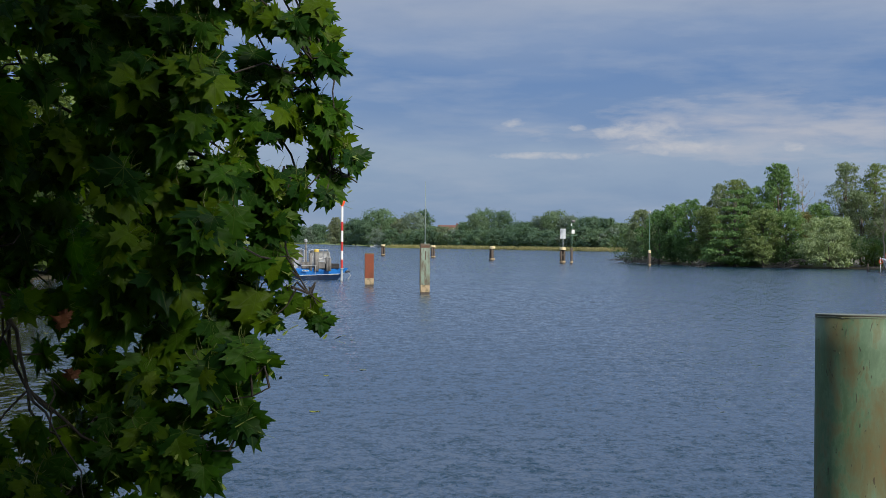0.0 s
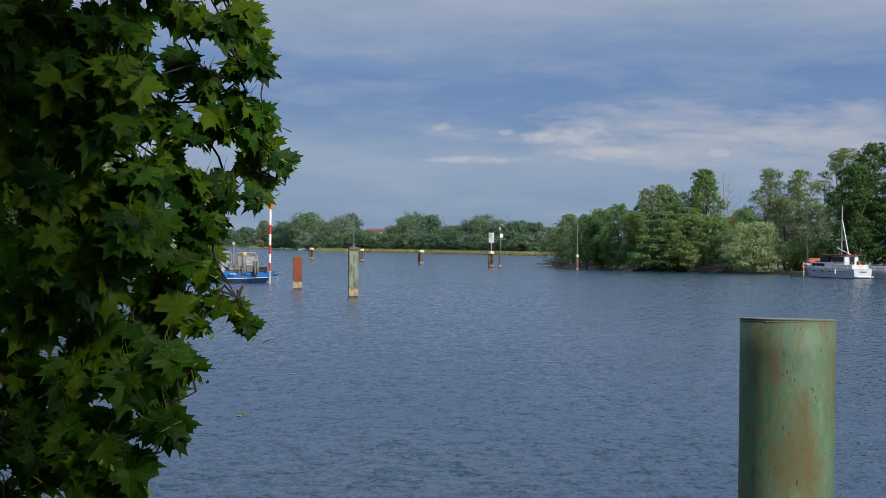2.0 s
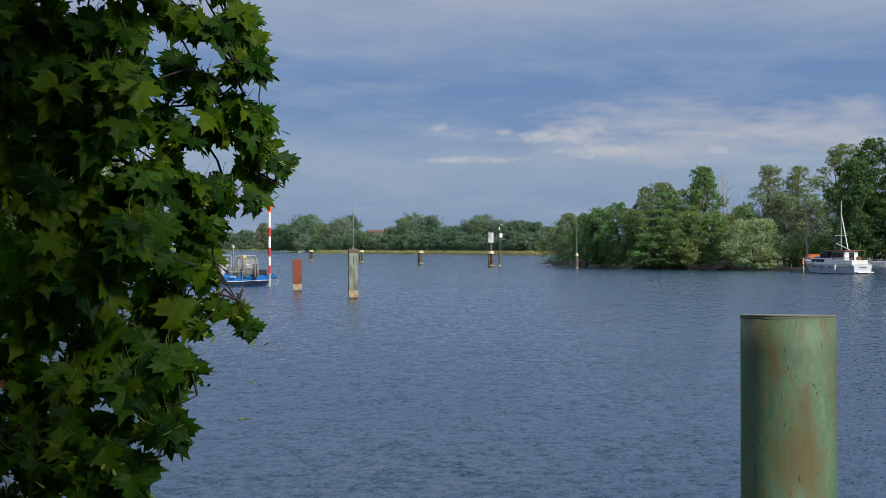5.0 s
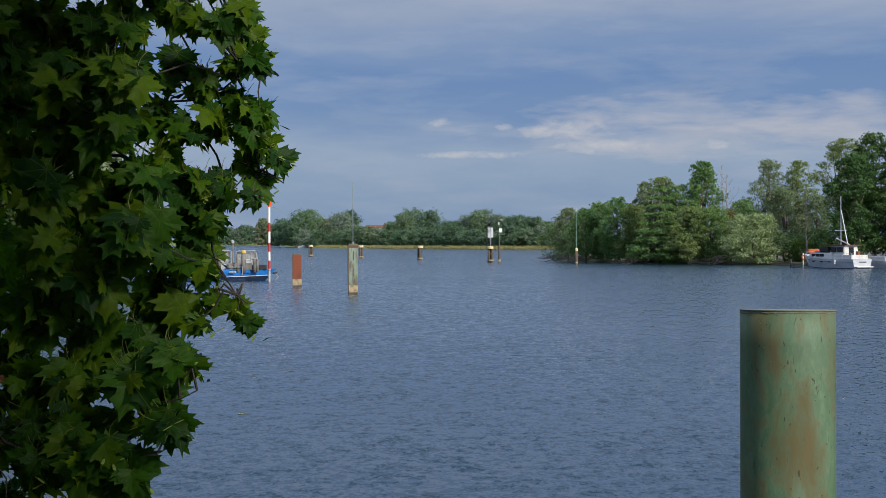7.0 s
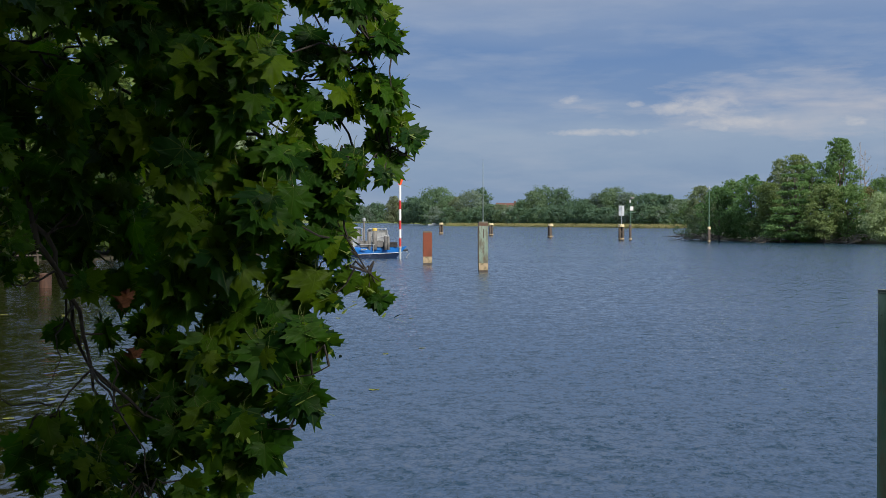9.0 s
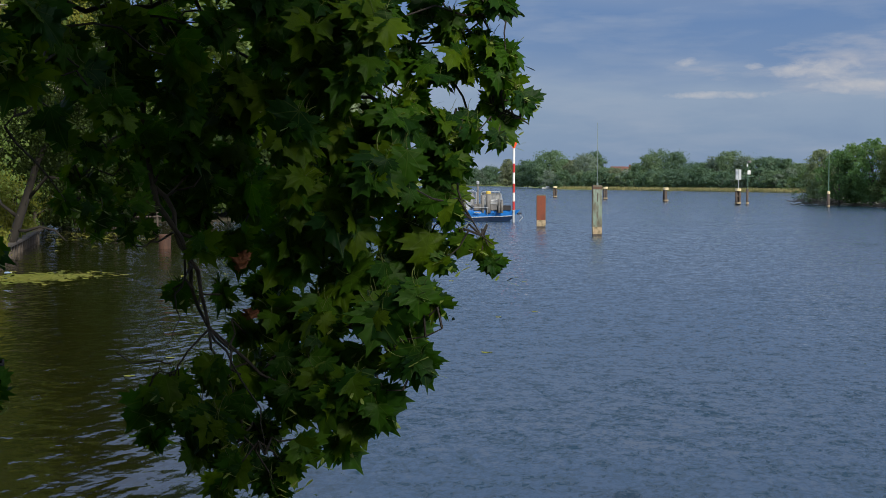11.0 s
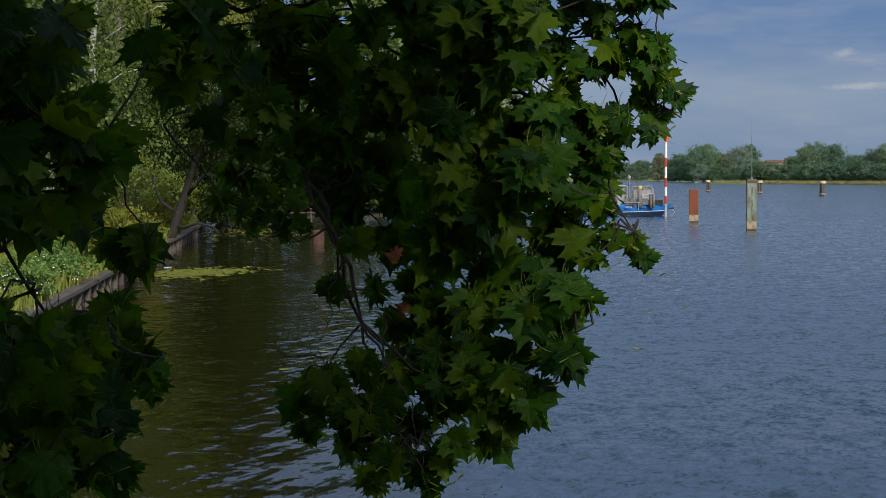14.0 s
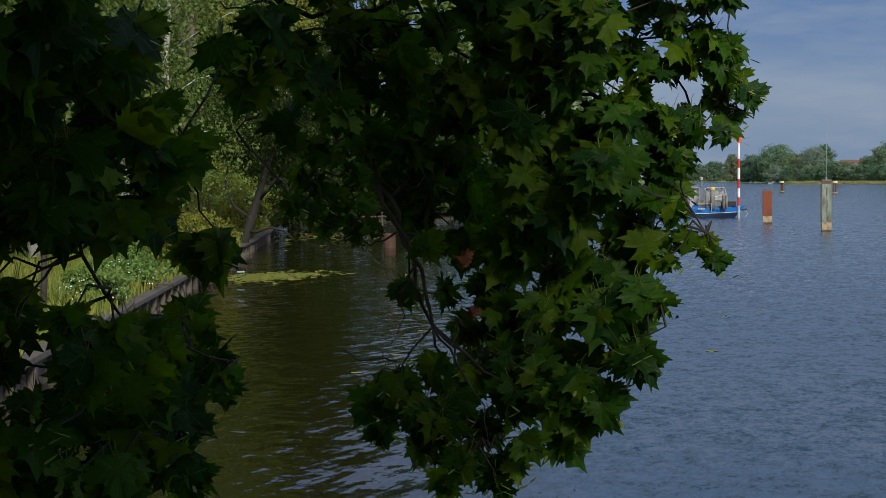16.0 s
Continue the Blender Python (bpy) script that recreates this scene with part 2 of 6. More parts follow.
    # the creek lies sheltered and turbid, the river open to the wind; its dark base also paints in reflected trees
    shelter = nt.nodes.new("ShaderNodeMapRange")
    shelter.interpolation_type = "SMOOTHSTEP"
    for k, q in zip(("From Min", "From Max", "To Min", "To Max"), (-1.9, 1.35, 0.0, 1.0)):
        shelter.inputs[k].default_value = q
    nt.links.new(inland, shelter.inputs["Value"])
    calm = shelter.outputs[0]
    swell = mth("MULTIPLY", mth("SUBTRACT", 1.0, mth("MULTIPLY", calm, 0.85)), gust)
    # the creek's dark olive base carries part of the trees' reflection as colour
    nt.links.new(blend(nt, calm, (0.008, 0.030, 0.054), (0.0088, 0.0074, 0.0004)), p.inputs["Base Color"])
    scale = nt.nodes.new("ShaderNodeVectorMath")
    scale.operation = "SCALE"
    still = nt.nodes.new("ShaderNodeVectorMath")
    still.operation = "SCALE"
    nt.links.new(ripple, still.inputs[0])
    nt.links.new(mth("SUBTRACT", 1.0, mth("MULTIPLY", calm, 0.80)), still.inputs["Scale"])
    creek = nt.nodes.new("ShaderNodeVectorMath")
    creek.operation = "SCALE"
    nt.links.new(lap, creek.inputs[0])
    nt.links.new(calm, creek.inputs["Scale"])
    damp = nt.nodes.new("ShaderNodeVectorMath")
    damp.operation = "SCALE"
    nt.links.new(chop, damp.inputs[0])
    nt.links.new(mth("SUBTRACT", 1.0, mth("MULTIPLY", calm, 0.85)), damp.inputs["Scale"])
    nt.links.new(plus(plus(damp.outputs[0], still.outputs[0]), creek.outputs[0]), scale.inputs[0])
    nt.links.new(mth("MULTIPLY", gust, mth("SUBTRACT", 1.0, mth("MULTIPLY", calm, 0.15))), scale.inputs["Scale"])
    # the wind drives the waves up the reach: their southern faces are the broad ones
    face = nt.nodes.new("ShaderNodeCombineXYZ")
    nt.links.new(mth("MULTIPLY", swell, WIND_FACE), face.inputs[1])
    face.inputs[2].default_value = 1.0
    # far faces hide behind the crests
    tilt = nt.nodes.new("ShaderNodeSeparateXYZ")
    nt.links.new(plus(scale.outputs[0], face.outputs[0]), tilt.inputs[0])
    crest = nt.nodes.new("ShaderNodeMath")
    crest.operation = "SMOOTH_MIN"
    nt.links.new(tilt.outputs[1], crest.inputs[0])
    nt.links.new(mth("ADD", 0.0, mth("MULTIPLY", calm, 0.10)), crest.inputs[1])
    crest.inputs[2].default_value = 0.18
    seen = nt.nodes.new("ShaderNodeCombineXYZ")
    nt.links.new(tilt.outputs[0], seen.inputs[0])
    nt.links.new(crest.outputs[0], seen.inputs[1])
    seen.inputs[2].default_value = 1.0
    nt.links.new(plus(seen.outputs[0], None, "NORMALIZE"), p.inputs["Normal"])
    return m


def grass_material(name, a, b, c):
    m, nt, p = shader(name, 0.8, 0, 0.2)
    geo = nt.nodes.new("ShaderNodeNewGeometry")
    big = tex(nt, 0.25, 5)
    col = ramp_of(nt, geo.outputs["Random Per Island"], (0, a), (0.6, b), (1, c))
    col = blend(nt, ramp_of(nt, big, (0.4, 0.0), (0.65, 0.6)), col, c)
    nt.links.new(col, p.inputs["Base Color"])
    bumped(nt, p, tex(nt, 9, 5), 0.5, 0.05)
    return m


M_WATER = water_material()
M_MAPLE = maple_material("maple_leaf", (0.010, 0.042, 0.009), (0.040, 0.112, 0.008), (0.078, 0.138, 0.006), 0.50)
M_DEAD = worn("withered_leaf", (0.17, 0.060, 0.020), (0.07, 0.028, 0.012), 20, 0.8)
M_STALK = worn("leaf_stalk", (0.12, 0.17, 0.030), (0.13, 0.10, 0.03), 20, 0.6)
M_SEED = worn("winged_seed", (0.15, 0.21, 0.035), (0.20, 0.22, 0.05), 20, 0.6)
M_BARK = worn("maple_bark", (0.030, 0.025, 0.019), (0.016, 0.015, 0.010), 9, 0.9, stretch=(1, 1, 0.25), bump=0.8)
M_TRUNK = worn("tree_bark", (0.12, 0.10, 0.075), (0.06, 0.05, 0.04), 2, 0.9, stretch=(1, 1, 0.3), bump=0.8)
M_DEADWOOD = worn("bleached_wood", (0.28, 0.24, 0.19), (0.13, 0.11, 0.09), 2, 0.9, bump=0.6)
M_BIRCH = worn("birch_bark", (0.55, 0.53, 0.48), (0.05, 0.045, 0.04), 3.2, 0.75, stretch=(0.8, 0.8, 2.4), low=0.52, high=0.62, bump=0.5)
M_OLDBARK = worn("old_birch_bark", (0.020, 0.017, 0.013), (0.20, 0.18, 0.15), 2.6, 0.95, stretch=(1, 1, 0.5), low=0.62, high=0.70, bump=0.9)
M_PETAL = worn("white_petals", (0.62, 0.64, 0.60), (0.45, 0.50, 0.40), 20, 0.7)
F_MID = foliage("leaves_green", (0.076, 0.158, 0.056), (0.160, 0.262, 0.104))
F_DARK = foliage("leaves_dark_green", (0.056, 0.128, 0.050), (0.120, 0.208, 0.084))
F_OLIVE = foliage("leaves_olive", (0.106, 0.160, 0.062), (0.190, 0.252, 0.106))
F_YELLOW = foliage("leaves_yellow_green", (0.084, 0.152, 0.036), (0.180, 0.258, 0.074))
F_SILVER = foliage("leaves_silver_willow", (0.150, 0.215, 0.110), (0.300, 0.385, 0.225))
F_GREY = foliage("leaves_grey_green", (0.112, 0.160, 0.094), (0.200, 0.255, 0.158))
# paler, bluer greens: distance haze is mixed into the leaf colour
HAZE_MID = foliage("hazed_leaves_green", (0.104, 0.158, 0.095), (0.140, 0.211, 0.127))
HAZE_DARK = foliage("hazed_leaves_deep_green", (0.079, 0.130, 0.088), (0.106, 0.175, 0.119))
HAZE_GREY = foliage("hazed_leaves_grey_green", (0.131, 0.172, 0.146), (0.176, 0.230, 0.195))
HAZE_OLIVE = foliage("hazed_leaves_olive", (0.130, 0.155, 0.096), (0.174, 0.207, 0.129))
F_DEEP = foliage("leaves_deep_summer_green", (0.034, 0.082, 0.028), (0.086, 0.150, 0.054))
# near-black green: the shade at the creek head is put into the colour
F_SHADE = foliage("leaves_shade_dark_green", (0.015, 0.030, 0.007), (0.042, 0.068, 0.014))
# yellow leaves with the sunlight on them also put into the colour
F_GOLD = foliage("leaves_sunlit_golden_green", (0.105, 0.125, 0.020), (0.210, 0.215, 0.040))
F_RUST = foliage("leaves_rust_brown", (0.115, 0.125, 0.055), (0.20, 0.185, 0.085))
F_BIRCH = foliage("leaves_birch", (0.060, 0.105, 0.024), (0.150, 0.200, 0.056), 0.4)
M_GRASS = grass_material("bank_grass", (0.060, 0.105, 0.016), (0.125, 0.165, 0.026), (0.20, 0.195, 0.04))
M_REED = grass_material("reed", (0.13, 0.15, 0.05), (0.22, 0.22, 0.085), (0.30, 0.27, 0.13))
M_SOIL = worn("shore_soil", (0.10, 0.085, 0.05), (0.07, 0.09, 0.03), 0.6, 0.95, bump=0.8)
# a darker soil than the shore's
M_DARKSOIL = worn("dark_soil", (0.030, 0.026, 0.015), (0.022, 0.030, 0.010), 0.6, 0.95, bump=0.8)
M_LILY = grass_material("lily_pad", (0.085, 0.115, 0.012), (0.145, 0.165, 0.020), (0.20, 0.19, 0.03))
M_CONCRETE = worn("weathered_concrete", (0.105, 0.088, 0.066), (0.045, 0.038, 0.026), 1.5, 0.9, bump=0.6)
M_PLANK = worn("weathered_timber", (0.085, 0.070, 0.055), (0.04, 0.032, 0.025), 3, 0.9, stretch=(1, 1, 0.3), bump=0.7)
M_OLDWOOD = worn("dark_pile_timber", (0.075, 0.058, 0.045), (0.035, 0.03, 0.025), 2, 0.9, stretch=(1, 1, 0.25), bump=0.7)
M_BROWNPOST = worn("brown_post_timber", (0.075, 0.036, 0.022), (0.04, 0.022, 0.016), 3, 0.9, stretch=(1, 1, 0.3), bump=0.7)
M_TIDE = worn("pale_tide_band", (0.34, 0.265, 0.165), (0.10, 0.085, 0.04), 4, 0.85)
M_CAP = worn("pale_yellow_cap", (0.62, 0.52, 0.30), (0.40, 0.33, 0.20), 2, 0.7)
M_YELLOW = worn("yellow_paint", (0.56, 0.40, 0.08), (0.40, 0.28, 0.08), 3, 0.6)
M_RUST = worn("rusted_steel", (0.185, 0.050, 0.024), (0.10, 0.034, 0.020), 1.6, 0.85, 0.1, stretch=(1, 1, 0.35), bump=0.6, grain=0.25)
M_RUSTDARK = worn("dark_rust", (0.105, 0.060, 0.038), (0.06, 0.04, 0.03), 3.0, 0.9, 0.1, bump=0.5)
M_FLANGE = worn("stained_steel_flange", (0.13, 0.12, 0.085), (0.10, 0.05, 0.03), 2.2, 0.8, bump=0.4)
M_RED = worn("red_paint", (0.46, 0.030, 0.026), (0.34, 0.028, 0.026), 3, 0.5)
M_ORANGE = worn("signal_orange", (0.90, 0.085, 0.02), (0.75, 0.07, 0.02), 4, 0.5)
M_DULLORANGE = worn("faded_orange_canvas", (0.46, 0.090, 0.022), (0.28, 0.06, 0.02), 2.5, 0.8, bump=0.6)
M_WHITE = worn("white_paint", (0.72, 0.72, 0.70), (0.52, 0.52, 0.50), 2, 0.45)
M_TARP = worn("white_tarpaulin", (0.50, 0.50, 0.48), (0.32, 0.32, 0.32), 1.5, 0.7, bump=0.6)
M_GEL = worn("white_gelcoat", (0.54, 0.54, 0.53), (0.43, 0.43, 0.41), 0.7, 0.3, bump=0.05)
M_GREYHULL = worn("grey_hull_paint", (0.42, 0.45, 0.50), (0.33, 0.35, 0.39), 0.8, 0.35, bump=0.05)
M_BLUE = worn("bright_blue_paint", (0.012, 0.16, 0.52), (0.012, 0.10, 0.34), 1.6, 0.4, bump=0.1)
M_PALEBLUE = worn("pale_blue_plastic", (0.20, 0.30, 0.46), (0.30, 0.36, 0.44), 20, 0.35)
M_NAVY = worn("navy_hull_paint", (0.007, 0.020, 0.055), (0.006, 0.012, 0.03), 1.6, 0.4, bump=0.1)
M_BLACK = worn("black_rubber", (0.018, 0.018, 0.020), (0.035, 0.033, 0.03), 3, 0.8)
M_GALV = worn("galvanised_steel", (0.46, 0.48, 0.49), (0.33, 0.34, 0.34), 6, 0.45, 0.5)
M_GREYPOST = worn("grey_post", (0.17, 0.165, 0.155), (0.09, 0.088, 0.08), 3, 0.85, bump=0.5)
M_POLEGREEN = worn("green_mast_paint", (0.10, 0.19, 0.13), (0.07, 0.11, 0.08), 3, 0.6)
M_MAST = worn("grey_green_mast", (0.16, 0.21, 0.20), (0.11, 0.14, 0.13), 3, 0.7)
M_SIGN = worn("pale_sign_board", (0.45, 0.48, 0.50), (0.36, 0.39, 0.41), 1.5, 0.5)
M_DARKRED = worn("dark_red_roof_paint", (0.20, 0.035, 0.03), (0.14, 0.03, 0.03), 2, 0.5)
M_TILE = worn("red_roof_tiles", (0.15, 0.060, 0.045), (0.10, 0.045, 0.035), 0.8, 0.85)
M_PLASTER = worn("cream_plaster", (0.55, 0.50, 0.42), (0.45, 0.41, 0.34), 0.6, 0.9)
M_MAHOGANY = worn("varnished_wood", (0.20, 0.07, 0.03), (0.12, 0.045, 0.02), 4, 0.35, stretch=(1, 0.2, 1))
M_GLASS, _nt, _p = shader("dark_boat_glass", 0.08)
_p.inputs["Base Color"].default_value = (0.015, 0.018, 0.02, 1)


def pile_paint(name, paint, deep, rust):
    """Old green paint: chalky pale flakes, broad patches and runs of rust, dirt and short dark scratches."""
    m, nt, p = shader(name, 0.6, 0.0, 0.3)
    broad = tex(nt, 1.0, 6, 0.6, (3.4, 3.4, 1.1), distort=0.5)
    fine = tex(nt, 1.0, 8, 0.72, (16, 16, 7))
    runs = tex(nt, 1.0, 5, 0.65, (22, 22, 1.6))
    scratch = tex(nt, 1.0, 2, 0.5, (26, 26, 9), distort=1.2)
    tone = tex(nt, 1.0, 4, 0.55, (1.5, 1.5, 0.5))
    c = blend(nt, ramp_of(nt, tone, (0.30, 0.0), (0.62, 1.0)), paint, deep)
    chalk = blend(nt, 0.5, broad, fine)
    c = blend(nt, ramp_of(nt, chalk, (0.47, 0.0), (0.52, 0.20), (0.60, 0.0)), c, tuple(min(1, q * 1.7) for q in paint))
    c = blend(nt, ramp_of(nt, blend(nt, 0.5, tone, runs), (0.50, 0.0), (0.62, 0.45)), c, tuple(0.55 * q + 0.45 * e for q, e in zip(deep, rust)))
    edge = blend(nt, 0.36, broad, fine)
    c = blend(nt, ramp_of(nt, edge, (0.49, 0.0), (0.515, 0.42), (0.59, 0.75)), c, rust)
    c = blend(nt, ramp_of(nt, edge, (0.60, 0.0), (0.66, 0.7)), c, tuple(q * w for q, w in zip(rust, (1.05, 0.86, 0.80))))
    c = blend(nt, ramp_of(nt, scratch, (0.675, 0.0), (0.70, 0.8)), c, (0.03, 0.022, 0.014))
    c = blend(nt, 0.22, c, ramp_of(nt, fine, (0.3, 0.15), (0.7, 0.85)), "OVERLAY")
    nt.links.new(c, p.inputs["Base Color"])
    nt.links.new(ramp_of(nt, edge, (0.5, 0.62), (0.6, 0.88)), p.inputs["Roughness"])
    bumped(nt, p, blend(nt, 0.5, edge, scratch), 0.3, 0.006)
    return m


M_PILE = pile_paint("green_pile_paint", (0.088, 0.140, 0.086), (0.036, 0.086, 0.032), (0.088, 0.070, 0.030))
M_PILE_FAR = pile_paint("flaking_pale_green_paint", (0.205, 0.265, 0.215), (0.135, 0.19, 0.145), (0.085, 0.052, 0.034))


# ---------------------------------------------------------------- mesh helpers
def at(az, far, z=0.0):
    """A place by its bearing (degrees to the left of north) and its distance from the eye's foot."""
    a = radians(az)
    return Vector((-far * math.sin(a), far * math.cos(a), z))


def mesh_of(name, verts, faces, mats, slots=None, smooth=False):
    me = bpy.data.meshes.new(name)
    verts = np.asarray(verts, dtype=np.float32)
    faces = np.asarray(faces, dtype=np.int32)
    n, k = faces.shape
    me.vertices.add(len(verts))
    me.vertices.foreach_set("co", verts.ravel())
    me.loops.add(n * k)
    me.loops.foreach_set("vertex_index", faces.ravel())
    me.polygons.add(n)
    me.polygons.foreach_set("loop_start", np.arange(0, n * k, k, dtype=np.int32))
    if slots is not None:
        me.polygons.foreach_set("material_index", np.asarray(slots, dtype=np.int32))
    me.polygons.foreach_set("use_smooth", np.full(n, smooth))
    me.update(calc_edges=True)
    for m in mats if isinstance(mats, (list, tuple)) else [mats]:
        me.materials.append(m)
    return me


def part(name, data, material, parent, label="", smooth=False):
    """One mesh object under a thing or a part, from a bmesh or a ready mesh."""
    if isinstance(data, bmesh.types.BMesh):
        me = bpy.data.meshes.new(name)
        bmesh.ops.recalc_face_normals(data, faces=data.faces[:])
        data.to_mesh(me)
        data.free()
        me.materials.append(material)
        for q in me.polygons:
            q.use_smooth = smooth and len(q.vertices) < 5
        data = me
    ob = new(name, data)
    ob.parent = parent
    return tagged(ob, label)


def thing(name, place, label, category, group="", turn=0.0, kind=""):
    e = new(name)
    e.empty_display_size = 0.2
    e.matrix_basis = pose(*place, 0, 0, turn)
    return tagged(e, label, category, group, kind)


def box(bm, x0, x1, y0, y1, z0, z1, bevel=0.0):
    m = Matrix.Translation(((x0 + x1) / 2, (y0 + y1) / 2, (z0 + z1) / 2)) @ Matrix.Diagonal((x1 - x0, y1 - y0, z1 - z0, 1))
    made = bmesh.ops.create_cube(bm, size=1, matrix=m)
    if bevel:
        es = list({e for q in made["verts"] for e in q.link_edges})
        bmesh.ops.bevel(bm, geom=es, offset=bevel, segments=2, affect="EDGES", profile=0.6)
    return bm


def boxed(*a, **k):
    return box(bmesh.new(), *a, **k)


def tube(bm, points, radii, sides=8, caps=True):
    """A tapered round bar along points."""
    pts = [Vector(q) for q in points]
    if isinstance(radii, (int, float)):
        radii = [radii] * len(pts)
    rings = []
    for i, q in enumerate(pts):
        d = (pts[min(i + 1, len(pts) - 1)] - pts[max(i - 1, 0)]).normalized()
        s = d.orthogonal().normalized() if i == 0 else (side - d * side.dot(d)).normalized()
        side = s
        t = d.cross(s)
        rings.append([bm.verts.new(q + (s * math.cos(a) + t * math.sin(a)) * radii[i]) for a in (2 * math.pi * k / sides for k in range(sides))])
    for a, b in zip(rings, rings[1:]):
        for k in range(sides):
            bm.faces.new((a[k], a[(k + 1) % sides], b[(k + 1) % sides], b[k]))
    if caps:
        bm.faces.new(rings[0][::-1])
        bm.faces.new(rings[-1])
    return bm


def tubed(*a, **k):
    return tube(bmesh.new(), *a, **k)


def bent(a, b, sag, n, jitter, r):
    """Points of a bough from a to b, with a sag and some crookedness."""
    a, b = Vector(a), Vector(b)
    out = []
    for i in range(n + 1):
        f = i / n
        w = math.sin(math.pi * f)
        out.append(a.lerp(b, f) + Vector((r.uniform(-1, 1), r.uniform(-1, 1), r.uniform(-1, 1))) * jitter * w + Vector((0, 0, sag * w)))
    return out


def blades(points, normals, size, aspect, r, mats, name, droop=0.0):
    """Many small leaves (four-sided, pointed) at points, as one mesh."""
    n = len(points)
    nr = normals / (np.linalg.norm(normals, axis=1, keepdims=True) + 1e-9)
    ref = r.normal(size=(n, 3))
    ref[:, 2] -= droop
    u = ref - nr * (ref * nr).sum(1, keepdims=True)
    u /= np.linalg.norm(u, axis=1, keepdims=True) + 1e-9
    w = np.cross(nr, u)
    s = (size * r.uniform(0.6, 1.35, n))[:, None]
    a = aspect
    v = np.stack([points - u * s, points + w * s * a - u * s * 0.1, points + u * s, points - w * s * a - u * s * 0.1], 1).reshape(-1, 3)
    return mesh_of(name, v, np.arange(4 * n).reshape(n, 4), mats)


def crown_points(lobes, n, r, gaps=0.25, depth=0.35, clumps=0):
    """Points in a heap of rounded lobes (x, y, z, radius, flattening); with clumps, the leaves gather in that many tufts on each lobe."""
    L = np.array(lobes, dtype=float)
    wt = L[:, 3] ** 2
    k = r.choice(len(L), size=int(n * 1.9), p=wt / wt.sum())
    d = r.normal(size=(len(k), 3))
    d /= np.linalg.norm(d, axis=1, keepdims=True)
    if clumps:
        heart = r.normal(size=(len(L), clumps, 3)) + np.array([0, 0, 0.35])
        heart /= np.linalg.norm(heart, axis=2, keepdims=True)
        heart *= r.uniform(0.55, 1.12, (len(L), clumps, 1))
        tuft = r.uniform(0.16, 0.40, (len(L), clumps))
        j = r.integers(0, clumps, len(k))
        g = r.normal(size=(len(k), 3))
        g *= np.array([0.62, 0.62, 0.42])
        off = (heart[k, j] + g * tuft[k, j][:, None]) * L[k, 3][:, None]
        loose = r.random(len(k)) < 0.16
        off[loose] = (d * (L[k, 3] * r.uniform(0.5, 1.05, len(k)))[:, None])[loose]
        d = heart[k, j] * 0.75 + g * 0.55
        d /= np.linalg.norm(d, axis=1, keepdims=True) + 1e-9
    else:
        rad = L[k, 3] * (1.0 - depth * r.random(len(k)) ** 1.7) * (1 + 0.22 * r.normal(size=len(k)))
        off = d * rad[:, None]
    off[:, 2] *= L[k, 4]
    pts = L[k, :3] + off
    keep = np.ones(len(k), bool)
    for q in L:
        e = (pts - q[:3]) / np.array([q[3], q[3], q[3] * q[4]])
        keep &= (e * e).sum(1) > (0.12 if clumps else 0.25)
    if gaps:
        cell = np.floor(pts / (L[:, 3].mean() * 0.42)).astype(int)
        h = np.abs(np.sin(cell[:, 0] * 12.9898 + cell[:, 1] * 78.233 + cell[:, 2] * 37.719) * 43758.5453) % 1
        keep &= (h > gaps) | (r.random(len(k)) < 0.25)
    keep &= pts[:, 2] > 0.05
    pts, d = pts[keep][:n], d[keep][:n]
    return pts, d


